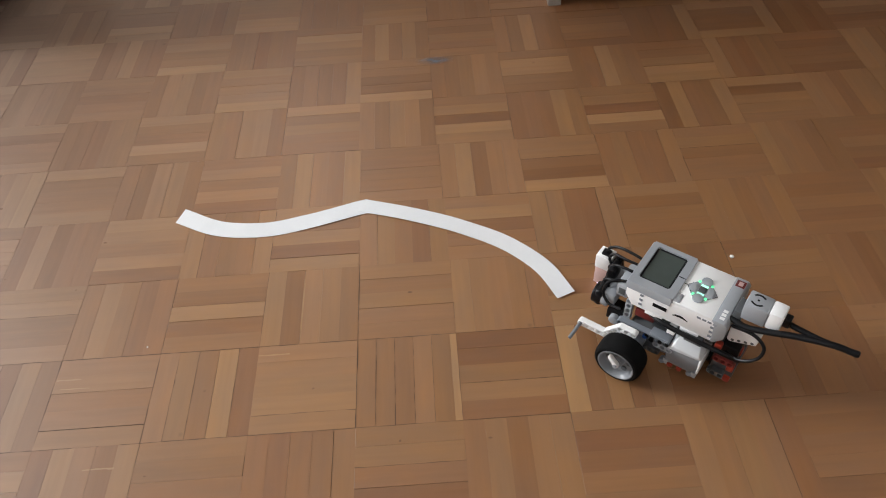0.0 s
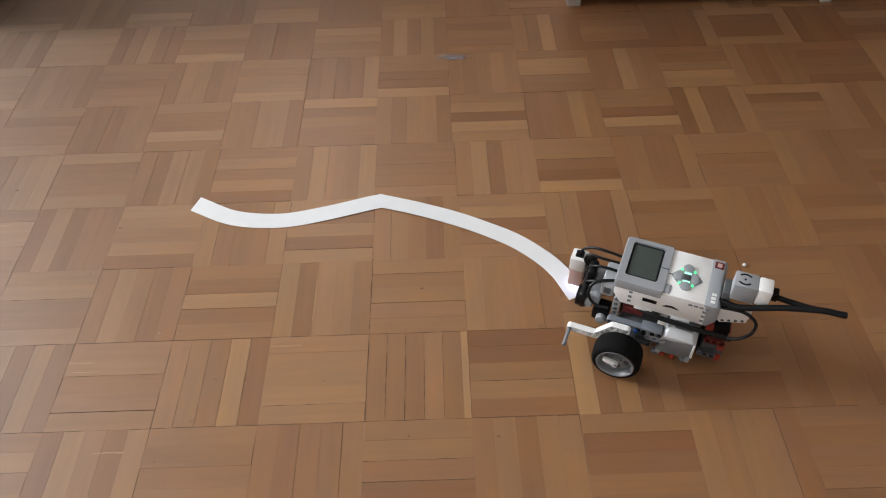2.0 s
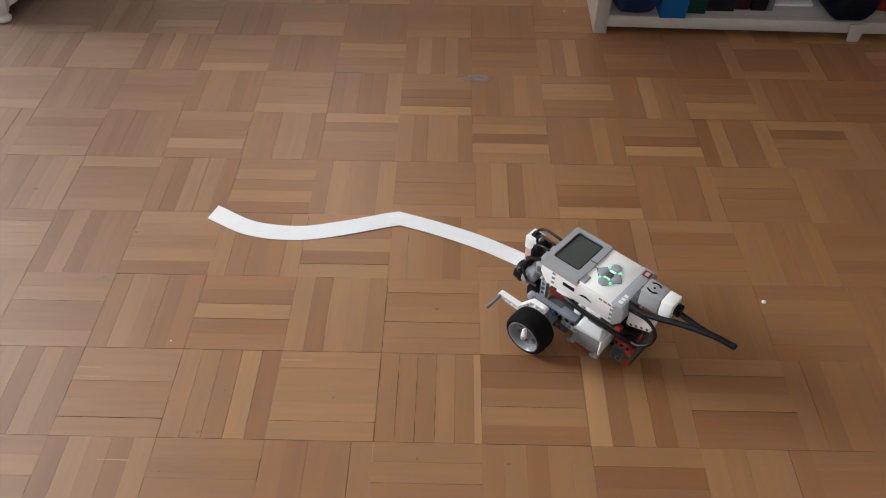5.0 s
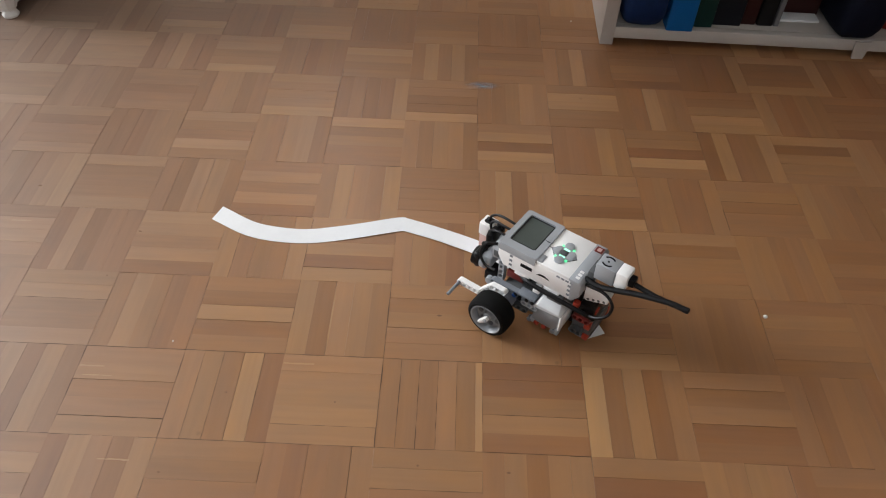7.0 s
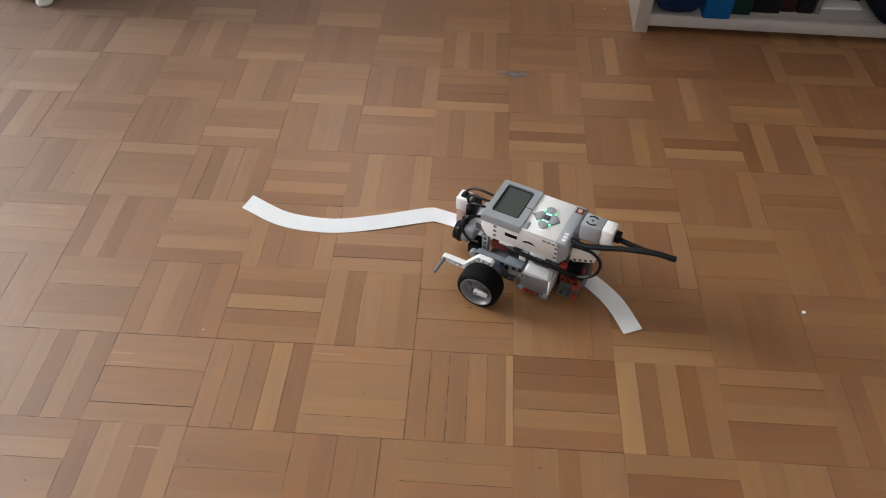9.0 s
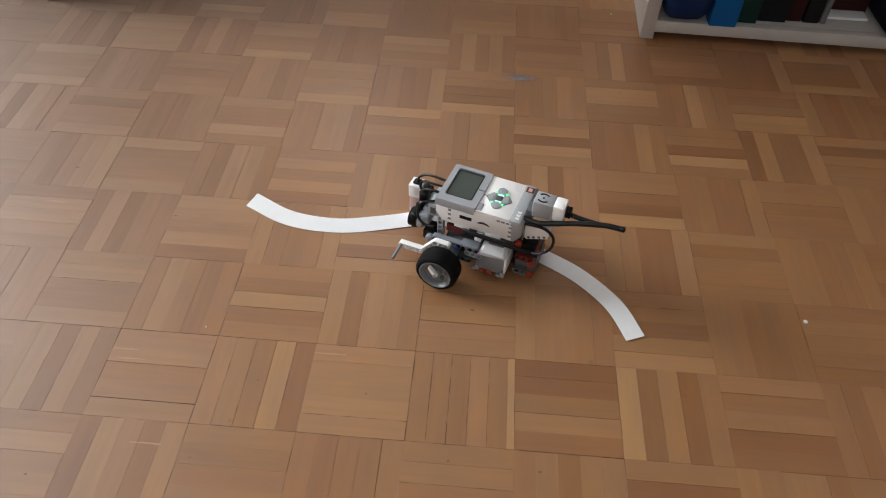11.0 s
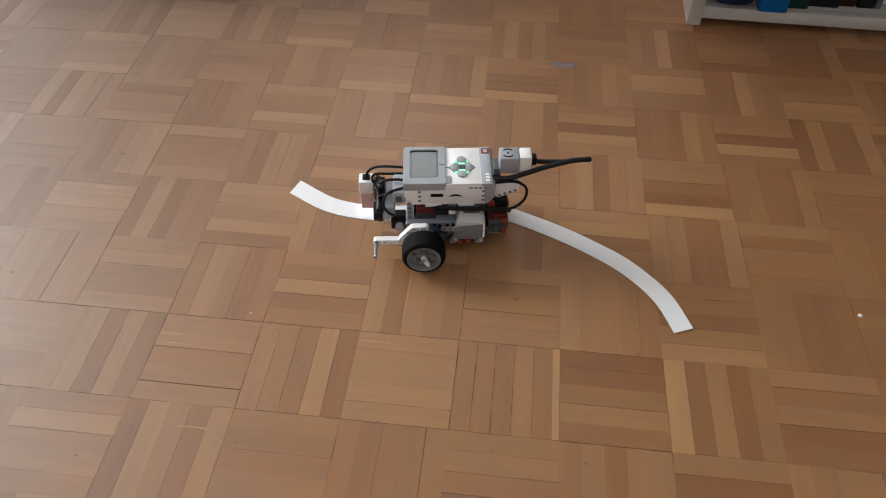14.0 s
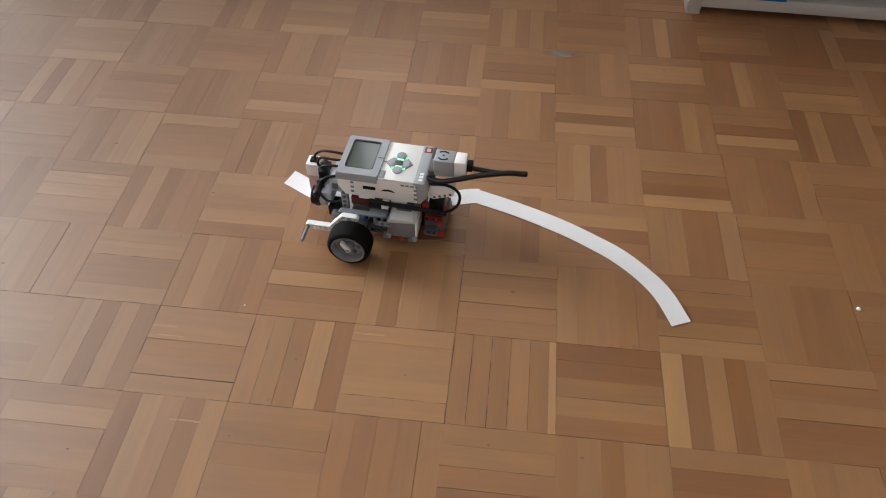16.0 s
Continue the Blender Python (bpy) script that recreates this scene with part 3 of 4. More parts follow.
    for s in (1, -1):
        bm = bmesh.new()
        prev = None
        for k in range(9):
            a = radians(90 * s + (k - 4) * 13)
            cur = [bm.verts.new((-74.5 + r * math.cos(a), 9.5 + r * math.sin(a), z)) for r in (6.4, 8.2) for z in (134.4, 135.0)]
            if prev:
                for q0, q1 in ((0, 1), (1, 3), (3, 2), (2, 0)):
                    bm.faces.new((prev[q0], prev[q1], cur[q1], cur[q0]))
            prev = cur
        mm("mark_arc", bm, M_BLACK, gy, smooth=False)
    bm = add_box(bmesh.new(), -66, -57, -2, 20, 100, 117, 1)
    mm("sensor_foot", bm, M_DGREY, gy)
    mm("sensor_plug", add_box(bmesh.new(), -111, -102, 4, 15, 118, 129, 1), M_BLACK, gy, "black cable plug")
    # white plate with holes behind the brick
    bm = add_prism(bmesh.new(), [(-60, 98), (-92, 98), (-90, 82), (-64, 72), (-60, 74)], 14, 24, 1)
    rear_plate = mm("rear_plate", bm, M_WHITE, label="white plate behind the brick")
    # dark discs painted in for the shade inside the plate's holes
    for k in range(4):
        mm("pin_hole_shade", add_cyl(bmesh.new(), (-66 - 6.6 * k, 23.8, 76.5 + 2.5 * k), "y", 1.8, 0.6, 12), M_DGREY, rear_plate)

    # rear support with its ball and red pieces
    bm = add_box(bmesh.new(), -80, -54, -22, 28, 18, 34, 1.5)
    rear = mm("rear_support", bm, M_DGREY, label="dark grey rear frame with red pins and a steel ball")
    mm("ball_socket", add_cyl(bmesh.new(), (-68, 0, 9), "z", 11, 12, 24, bevel=1), M_DGREY, rear)
    ball = bmesh.new()
    bmesh.ops.create_uvsphere(ball, u_segments=20, v_segments=12, radius=8)
    for v in ball.verts:
        v.co += Vector((-68, 0, 8))
    mm("ball", ball, M_STEEL, rear)
    for x0, x1, y0, y1, z0, z1 in ((-79, -71, 21, 30, 9, 20), (-79, -71, 22, 31, 30, 41), (-80, -72, -30, -18, 6, 20), (-60, -52, 26, 34, 62, 70), (-80, -74, 12, 22, 52, 60)):
        mm("red_piece", add_box(bmesh.new(), x0, x1, y0, y1, z0, z1, 1.5), M_RED, rear, "red plastic connector")
    bm = add_beam(bmesh.new(), (-60, 24), (-1, 0), 2, 29, 36.5)
    mm("rear_beam", bm, M_DGREY, rear)
    # added black block for the low dark parts and the contact shadow at the rear
    mm("rear_dark_block", add_box(bmesh.new(), -79, -52, -24, 22, 5, 19, 2), M_BLACK, rear)
    bm = add_beam(bmesh.new(), (-56, 14), (-1, 0), 3, 22.5, 29)
    mm("low_beam", bm, M_MGREY, rear, "grey beam with round holes")
    # red beam in the darker red: its shade is put into the colour
    bm = add_beam(bmesh.new(), (-58, 45), (-1, 0), 3, 27.5, 33)
    mm("low_beam", bm, M_DRED, rear, "red plastic beam, darkened for the shade it is in")
    mm("rear_post", add_box(bmesh.new(), -78, -58, -14, 27, 33, 66, 2), M_BLACK, rear)

    # cables
    def cable(pts, r, flat=1.0, label="black cable"):
        return mm("cable", add_tube(bmesh.new(), pts, r, flat), M_CABLE, label=label)
    cable([(109, -29, 63), (106, -29, 73), (96, -28, 81), (80, -24, 86), (55, -20, 87)], 1.8)
    cable([(90, -6, 58), (94, -4, 70), (84, 0, 82), (68, 2, 86), (54, 2, 84)], 1.8)
    cable([(84, 14, 58), (90, 16, 68), (80, 18, 76), (66, 19, 80), (54, 20, 78)], 1.8)
    cable([(54, 14, 84), (78, 24, 82), (84, 30, 66), (74, 34, 54), (58, 36, 56)], 1.8)
    cable([(88, -14, 56), (100, -18, 66), (96, -20, 76), (78, -16, 80), (56, -14, 82)], 1.8)
    cable([(-108, 10, 121), (-122, 12, 121.5), (-142, 16, 124.5), (-160, 18, 128), (-177, 19, 131.5)], 3.4, 0.8)
    cable([(-56, 20, 104), (-74, 26, 107), (-96, 25, 113.5), (-118, 22, 120), (-145, 20, 127), (-160, 19, 129.5), (-176, 19, 130)], 3.7, 0.8)
    mm("cable_end", add_box(bmesh.new(), -178.5, -172, 15.5, 22.5, 128, 133, 2), M_CABLE)
    cable([(-60, 26, 100), (-84, 28, 103), (-98, 31, 95), (-98, 34, 80), (-88, 36, 68), (-76, 34, 61), (-64, 28, 58)], 1.9)
    cable([(-80, 28, 52), (-70, 36, 62), (-46, 40, 67.5), (-18, 40.5, 69), (8, 38, 68.5), (24, 30, 65), (34, 22, 60)], 2.9)
    return robot, wheels


robot, wheels = build_robot()


# ---- paper strips on the floor ----
def paper_strip(name, pts, half, lift, label, skew0, skew1):
    c = spline([(x, y, 0) for x, y in pts], 12)
    bm = bmesh.new()
    rows = []
    n = len(c)
    for i, q in enumerate(c):
        d = (c[min(i + 1, n - 1)] - c[max(i - 1, 0)]).normalized()
        nrm = Vector((-d.y, d.x, 0))
        t = i / (n - 1)
        z = lift + 0.0003 * (1 + math.sin(9 * t + pts[0][0] * 20))
        sk = skew0 * max(0, 1 - t * 8) + skew1 * max(0, 1 - (1 - t) * 8)
        row = []
        for k in (-1, 0, 1):
            p = q + nrm * half * k + d * sk * k
            e = 0.0003 * abs(k) * (0.5 + 0.5 * math.sin(23 * t + k))
            row.append((bm.verts.new((p.x, p.y, z + e)), bm.verts.new((p.x, p.y, z + e + 0.0004))))
        rows.append(row)
    for a, b in zip(rows, rows[1:]):
        for k in (0, 1):
            bm.faces.new((a[k][1], b[k][1], b[k + 1][1], a[k + 1][1]))
            bm.faces.new((a[k][0], a[k + 1][0], b[k + 1][0], b[k][0]))
        for k in (0, 2):
            bm.faces.new((a[k][0], b[k][0], b[k][1], a[k][1]))
    for r in (rows[0], rows[-1]):
        for k in (0, 1):
            bm.faces.new((r[k][0], r[k][1], r[k + 1][1], r[k + 1][0]))
    return tagged(part(name, bm, M_PAPER), label, "paper strip", "white paper line")


paper_strip("paper_strip", [(-0.262, 0.364), (-0.2025, 0.333), (-0.1365, 0.3245), (-0.074, 0.335), (-0.007, 0.354), (0.013, 0.3583)], 0.0141, 0.0002, "wavy white paper strip lying flat on parquet", -0.002, 0.0)
slid_paper = paper_strip("paper_strip", [(0.001, 0.3595), (0.06, 0.339), (0.1135, 0.3165), (0.155, 0.295), (0.193, 0.271), (0.226, 0.240), (0.2475, 0.2105), (0.2655, 0.1685)], 0.0129, 0.0008, "curved white paper strip overlapping the other at one end", 0.0, 0.0)


# ---- the bookcase and what stands in it ----
def build_bookcase():
    bc = tagged(empty("bookcase"), "tall white bookcase on short feet with books on its bottom board", "bookcase")
    x0, x1, y0, y1, top = 0.347, 1.55, 0.874, 1.16, 1.9
    part("side_panel", add_box(bmesh.new(), x0, x0 + 0.025, y0, y1, 0, top, 0.0015), M_SHELF, bc)
    part("side_panel", add_box(bmesh.new(), x1 - 0.025, x1, y0, y1, 0, top, 0.0015), M_SHELF, bc)
    part("bottom_board", add_box(bmesh.new(), x0 + 0.025, x1 - 0.025, y0 + 0.022, y1, 0.018, 0.036, 0.001), M_SHELF, bc)
    part("front_rail", add_box(bmesh.new(), x0 + 0.025, x1 - 0.025, y0 + 0.002, y0 + 0.02, 0.014, 0.037, 0.0012), M_SHELF, bc)
    part("middle_foot", add_prism(bmesh.new(), [(0.824, 0.0), (0.845, 0.0), (0.850, 0.035), (0.819, 0.035)], y0 - 0.004, y0 + 0.0015, 0.001), M_SHELF, bc, "short tapered white foot")
    for z in (0.34, 0.66, 0.98, 1.3, 1.6, top - 0.02):
        part("shelf_board", add_box(bmesh.new(), x0 + 0.025, x1 - 0.025, y0 + 0.004, y1, z, z + 0.02, 0.001), M_SHELF, bc)
    part("back_panel", add_box(bmesh.new(), x0, x1, y1, y1 + 0.006, 0.014, top), M_SHELF, bc, smooth=False)
    bc.matrix_world = pose(0.347, 0.875, 0, 0, 0, -1.3) @ pose(-0.347, -0.875, 0)


build_bookcase()


def book(x0, x1, y0, depth, height, colour, label, lean=0.0, rounded=0.004):
    cover = material("book_cover", colour, 0.5, noise_scale=25, spread=0.12, bump=0.15, spec=0.25)
    b = tagged(empty("book"), label, "book", "books in the bookcase")
    w = x1 - x0
    bm = add_box(bmesh.new(), 0, w, 0, 0.004, 0, height, min(rounded, 0.0019))
    part("spine", bm, cover, b)
    part("cover_board", add_box(bmesh.new(), 0, 0.0025, 0.004, depth, 0, height, 0.0006), cover, b)
    part("cover_board", add_box(bmesh.new(), w - 0.0025, w, 0.004, depth, 0, height, 0.0006), cover, b)
    part("pages", add_box(bmesh.new(), 0.0028, w - 0.0028, 0.0042, depth - 0.006, 0.004, height - 0.005), M_PAGES, b, smooth=False)
    b.matrix_world = pose(0.347, 0.875, 0, 0, 0, -1.3) @ pose(x0 - 0.347, y0 - 0.875, 0.036, 0, lean, 0)
    return b


book(0.465, 0.514, 0.873, 0.2, 0.27, (0.002, 0.105, 0.34), "bright blue binder standing on the bottom board")
book(0.516, 0.554, 0.892, 0.2, 0.26, (0.003, 0.028, 0.024), "dark green binder standing among other books")
book(0.557, 0.610, 0.904, 0.2, 0.28, (0.005, 0.006, 0.010), "black binder standing among other books")
book(0.613, 0.640, 0.912, 0.2, 0.24, (0.03, 0.006, 0.005), "dark red book standing among other books")
book(0.643, 0.672, 0.910, 0.2, 0.25, (0.005, 0.005, 0.006), "black book standing among other books")
book(0.674, 0.684, 0.910, 0.18, 0.22, (0.16, 0.16, 0.17), "thin grey book beside a black one")
book(0.687, 0.770, 0.960, 0.17, 0.24, (0.035, 0.008, 0.007), "thick dark red book set far back")


def rounded_bag(name, x0, x1, y0, y1, z0, z1, colour, label, cat):
    bm = bmesh.new()
    bmesh.ops.create_cube(bm, size=1)
    bmesh.ops.subdivide_edges(bm, edges=bm.edges[:], cuts=9, use_grid_fill=True)
    for v in bm.verts:
        p = v.co * 2
        q = Vector((math.copysign(abs(p.x) ** 0.9, p.x), math.copysign(abs(p.y) ** 0.9, p.y), p.z))
        m = max(abs(q.x), abs(q.y), abs(q.z), 1e-6)
        r = (abs(q.x) ** 5 + abs(q.y) ** 5 + abs(q.z) ** 6) ** (1 / 5.3)
        q = q * (m / max(r, 1e-6))
        s = 1 + 0.035 * noise.noise(Vector((v.co.x * 5 + x0 * 9, v.co.y * 5, v.co.z * 7)))
        v.co = Vector(((x0 + x1) / 2 + q.x * (x1 - x0) / 2 * s, (y0 + y1) / 2 + q.y * (y1 - y0) / 2 * s, (z0 + z1) / 2 + q.z * (z1 - z0) / 2))
    cloth = material(name + "_cloth", colour, 0.7, noise_scale=60, spread=0.2, bump=0.4, spec=0.15)
    return tagged(part(name, bm, cloth), label, cat)


rounded_bag("storage_box", 0.376, 0.462, 0.854, 1.06, 0.0365, 0.27, (0.006, 0.02, 0.075), "dark blue rounded box on the bottom board", "box")
rounded_bag("bag", 0.772, 0.856, 0.842, 1.02, 0.0365, 0.25, (0.002, 0.004, 0.013), "dark navy bag bulging over the bottom board", "bag")
rounded_bag("red_box", 0.862, 0.95, 0.885, 1.03, 0.036, 0.21, (0.25, 0.03, 0.018), "red box beside a navy bag", "box")
rounded_bag("bag", 0.852, 1.1, 0.475, 0.60, 0.0, 0.06, (0.006, 0.006, 0.008), "flat black bag lying on parquet", "bag")
tagged(part("folder", add_box(bmesh.new(), 0.690, 0.768, 0.922, 0.957, 0.0362, 0.041, 0.001), M_PAPER), "white folder lying flat on the bottom board", "folder")


# ---- white sideboard, close to the floor on moulded corner feet ----
def build_sideboard():
    """Built about its right front corner: x to its right, y to its back."""
    sb = tagged(empty("sideboard"), "white low sideboard on small moulded corner feet, turned askew on parquet", "sideboard")
    wide, deep, top = 0.62, 0.42, 0.62
    foot = [(0.0, 0.0105), (0.002, 0.0142), (0.006, 0.0155), (0.010, 0.0138), (0.014, 0.0118), (0.018, 0.0125)]
    post = [(0.0175, 0.014), (0.024, 0.0165), (0.034, 0.0195), (0.05, 0.0225), (0.075, 0.0245), (0.11, 0.025), (0.3, 0.024), (top - 0.03, 0.024)]
    for x, y in ((-0.016, 0.016), (-wide + 0.016, 0.016), (-0.016, deep - 0.016), (-wide + 0.016, deep - 0.016)):
        for name, prof, flutes in (("corner_foot", foot, 0.03), ("corner_post", post, 0.09)):
            bm = bmesh.new()
            n = 40
            rings = []
            for z, r in prof:
                rings.append([bm.verts.new((x + r * (1 + flutes * math.cos(8 * 2 * math.pi * k / n)) * math.cos(2 * math.pi * k / n), y + r * (1 + flutes * math.cos(8 * 2 * math.pi * k / n)) * math.sin(2 * math.pi * k / n), z)) for k in range(n)])
            for a, b in zip(rings, rings[1:]):
                for k in range(n):
                    bm.faces.new((a[k], a[(k + 1) % n], b[(k + 1) % n], b[k]))
            bm.faces.new(rings[0][::-1])
            bm.faces.new(rings[-1])
            part(name, bm, M_FRAME, sb, "small round moulded foot" if name == "corner_foot" else "fluted white corner post")
    # panels: their lower edges hang just over the floor and rise a little to the middle
    low = [(-wide + 0.02, 0.011), (-wide + 0.14, 0.019), (-0.14, 0.019), (-0.02, 0.011), (-0.02, top - 0.03), (-wide + 0.02, top - 0.03)]
    part("front_panel", add_prism(bmesh.new(), low, 0.004, 0.022, 0.0015), M_FRAME, sb)
    part("back_panel", add_prism(bmesh.new(), low, deep - 0.022, deep - 0.004, 0.0015), M_FRAME, sb)
    for x0, x1 in ((-0.022, -0.004), (-wide + 0.004, -wide + 0.022)):
        part("side_panel", add_box(bmesh.new(), x0, x1, 0.022, deep - 0.022, 0.024, top - 0.03, 0.0015), M_FRAME, sb)
    part("top_board", add_box(bmesh.new(), -wide - 0.02, 0.02, -0.02, deep + 0.02, top - 0.03, top, 0.006), M_FRAME, sb)
    for x0, x1 in ((-wide + 0.05, -wide / 2 - 0.004), (-wide / 2 + 0.004, -0.05)):
        door = part("door", add_box(bmesh.new(), x0, x1, -0.008, 0.0035, 0.09, top - 0.06, 0.002), M_FRAME, sb)
        part("knob", add_cyl(bmesh.new(), ((x1 - 0.03 if x0 < -wide / 2 else x0 + 0.03), -0.026, 0.36), "y", 0.011, 0.018, 20, bevel=0.003), M_FRAME, door)
    sb.matrix_world = pose(-0.774, 0.866, 0, 0, 0, -17)


build_sideboard()


# ---- marks and crumbs on the floor ----
def smear(x, y, rx, ry):
    """A thin bluish grey smear that fades out to its rim."""
    nt = M_SMEAR.node_tree
    lk = nt.links.new
    co, size, away = nt.nodes.new("ShaderNodeTexCoord"), nt.nodes.new("ShaderNodeVectorMath"), nt.nodes.new("ShaderNodeVectorMath")
    size.operation, away.operation = "MULTIPLY", "LENGTH"
    size.inputs[1].default_value = (1 / rx, 1 / ry, 0)
    lk(co.outputs["Object"], size.inputs[0])
    lk(size.outputs[0], away.inputs[0])
    rim, n1, streak, thin = nt.nodes.new("ShaderNodeMapRange"), nt.nodes.new("ShaderNodeTexNoise"), nt.nodes.new("ShaderNodeMapRange"), nt.nodes.new("ShaderNodeMath")
    rim.inputs[1].default_value, rim.inputs[2].default_value, rim.inputs[3].default_value, rim.inputs[4].default_value = 0.15, 1.0, 0.75, 0.0
    n1.inputs["Scale"].default_value, n1.inputs["Detail"].default_value = 90, 3
    streak.inputs[1].default_value, streak.inputs[2].default_value, streak.inputs[3].default_value, streak.inputs[4].default_value = 0.3, 0.62, 0.25, 1.0
    thin.operation = "MULTIPLY"
    lk(away.outputs["Value"], rim.inputs[0])
    lk(co.outputs["Object"], n1.inputs["Vector"])
    lk(n1.outputs["Fac"], streak.inputs[0])
    lk(rim.outputs[0], thin.inputs[0])
    lk(streak.outputs[0], thin.inputs[1])
    lk(thin.outputs[0], nt.nodes["Principled BSDF"].inputs["Alpha"])
    bm = bmesh.new()
    n = 30
    bm.faces.new([bm.verts.new((rx * math.cos(2 * math.pi * k / n), ry * math.sin(2 * math.pi * k / n), 0)) for k in range(n)])
    part("smear", bm, M_SMEAR, floor, "bluish grey smear on the varnish", smooth=False).location = (x, y, 0.0003)


smear(0.124, 0.718, 0.036, 0.0135)


def chip(x0, x1, y0, y1, seed):
    """A pale splintered edge on a strip."""
    r = random.Random(seed)
    bm = bmesh.new()
    n = 7
    low = [bm.verts.new((x0 + (x1 - x0) * k / n, y0 + (y1 - y0) * r.uniform(0, 0.35), 0.00016)) for k in range(n + 1)]
    high = [bm.verts.new((x0 + (x1 - x0) * k / n, y1 - (y1 - y0) * r.uniform(0, 0.35), 0.00016)) for k in range(n + 1)]
    for k in range(n):
        bm.faces.new((low[k], low[k + 1], high[k + 1], high[k]))
    part("chip", bm, WOOD[(9, True, False)], floor, "pale splintered edge", smooth=False)


for k, box in enumerate(((-0.1205, -0.083, 0.1062, 0.1096), (-0.3625, -0.333, 0.0905, 0.0935), (-0.355, -0.32, 0.078, 0.0800), (-0.073, -0.071, 0.125, 0.24), (-0.548, -0.52, 0.331, 0.334), (-0.3, -0.265, -0.03, -0.027))):
    chip(*box, k)


M_KNOT = material("dark_knot", (0.19, 0.095, 0.048), 0.5, noise_scale=200, spread=0.3)


def knot(x, y, k):
    """A small dark knot or dent, flush with the varnish."""
    bm = bmesh.new()
    n = 14
    vs = []
    for q in range(n):
        a = 2 * math.pi * q / n
        r = (0.0009 + 0.0008 * ((k * 7) % 5) / 5) * (1 + 0.5 * noise.noise(Vector((math.cos(a) * 2 + k * 3, math.sin(a) * 2, 1))))
        st = 1.9 if k % 3 else 1.0
        vs.append(bm.verts.new((x + r * st * math.cos(a), y + r * math.sin(a), 0.0002)))
    bm.faces.new(vs)
    part("knot", bm, M_KNOT, floor, "small dark knot", smooth=False)


for k, (kx, ky) in enumerate(((-0.483, 0.264), (-0.361, 0.321), (-0.537, 0.407), (-0.379, 0.236), (-0.590, 0.164), (-0.180, 0.063), (-0.051, 0.056), (0.066, 0.192), (-0.395, -0.075), (0.050, -0.020), (-0.229, -0.041), (0.150, -0.024), (-0.86, 0.86))):
    knot(kx, ky, k)


def crumb(x, y, r):
    bm = bmesh.new()
    bmesh.ops.create_icosphere(bm, subdivisions=2, radius=r)
    for v in bm.verts:
        v.co *= 1 + 0.25 * noise.noise(v.co * 900)
        v.co.z = v.co.z * 0.6 + r * 0.55
    ob = tagged(part("crumb", bm, M_CRUMB), "tiny white crumb lying on parquet", "crumb")
    ob.location = (x, y, 0)


crumb(0.492, 0.213, 0.0028)
crumb(-0.262, 0.133, 0.001)
crumb(0.30, 0.955, 0.0014)


# ---- parquet strips ----
# shades of the five strips of each square, far to near or left to right, 0 dark to 9 light
# rows 6 and 7 run darker overall, most so from column 3 on
SHADES = {
    -1: (-5, "45454 46565 36546 54455 43445 55433 45355 42344 54553 43443"),
    0: (-5, "55545 56364 56455 55473 66666 44454 22453 83524 53523 43443"),
    1: (-5, "55455 55446 46434 43634 63654 54555 65544 44356 54333 34433"),
    2: (-5, "46655 36344 66563 54446 64636 55435 56345 55336 53444 44344"),
    3: (-5, "43456 64446 43653 46463 46546 44445 57355 55327 44335 44344 54433 33432"),
    4: (-5, "53445 33344 64474 44563 74544 54553 45265 33364 44274 25335 52444 54344"),
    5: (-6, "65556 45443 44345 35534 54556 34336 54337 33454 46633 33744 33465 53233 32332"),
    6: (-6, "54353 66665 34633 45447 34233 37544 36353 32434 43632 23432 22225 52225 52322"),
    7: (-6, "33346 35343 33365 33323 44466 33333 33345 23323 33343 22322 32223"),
}
PIECES = {}
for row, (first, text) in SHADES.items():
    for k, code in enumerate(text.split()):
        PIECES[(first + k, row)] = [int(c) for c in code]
# how far each row of squares has crept sideways
CREEP = {2: -0.001, 3: -0.003, 4: -0.006, 5: -0.0068, 6: -0.006, 7: -0.006}
WIDE = CELL / 5
GAPS = (-0.00003, 0.00006, 0.00019)


def strip_geometry(length, width, low_gap, high_gap, seed):
    """A strip's block, along x about its middle; its long edges are tight (0), parted (1) or worn open (2)."""
    r = random.Random(seed)
    drop, l = 0.0016, length / 2 - 0.00009
    sides = []
    for sign, level in ((-1, low_gap), (1, high_gap)):
        xs = [-l + 2 * l * q / 6 for q in range(7)] if level == 2 else [-l, l]
        run = [(x, sign * (width / 2 - GAPS[level] * (r.uniform(0.15, 1.5) if level == 2 else 1)), 0.00009 * (level > 0) * -sign) for x in xs]
        sides.append(run if sign < 0 else run[::-1])
    outline = sides[0] + sides[1]
    n = len(outline)
    top = [(x * (1 - 0.0002 / l), y + e, 0) for x, y, e in outline]
    mid = [(x, y, -0.00012) for x, y, e in outline]
    low = [(x, y, -drop) for x, y, e in outline]
    faces = [tuple(range(n))]
    for ring in (0, n):
        faces += [(ring + n + k, ring + n + (k + 1) % n, ring + (k + 1) % n, ring + k) for k in range(n)]
    return top + mid + low, faces


GEOMETRY = {(a, b, v): strip_geometry(CELL, WIDE, a, b, a * 9 + b * 3 + v) for a in range(3) for b in range(3) for v in range(2)}
STRIP_MESH = {}


def strip_mesh(tone, along_x, shape):
    key = (tone, along_x, shape)
    if key not in STRIP_MESH:
        verts, faces = GEOMETRY[shape]
        me = bpy.data.meshes.new("strip")
        me.from_pydata([(x, y, z) if along_x else (-y, x, z) for x, y, z in verts], [], faces)
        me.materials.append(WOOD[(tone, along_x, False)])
        STRIP_MESH[key] = me
    return STRIP_MESH[key]


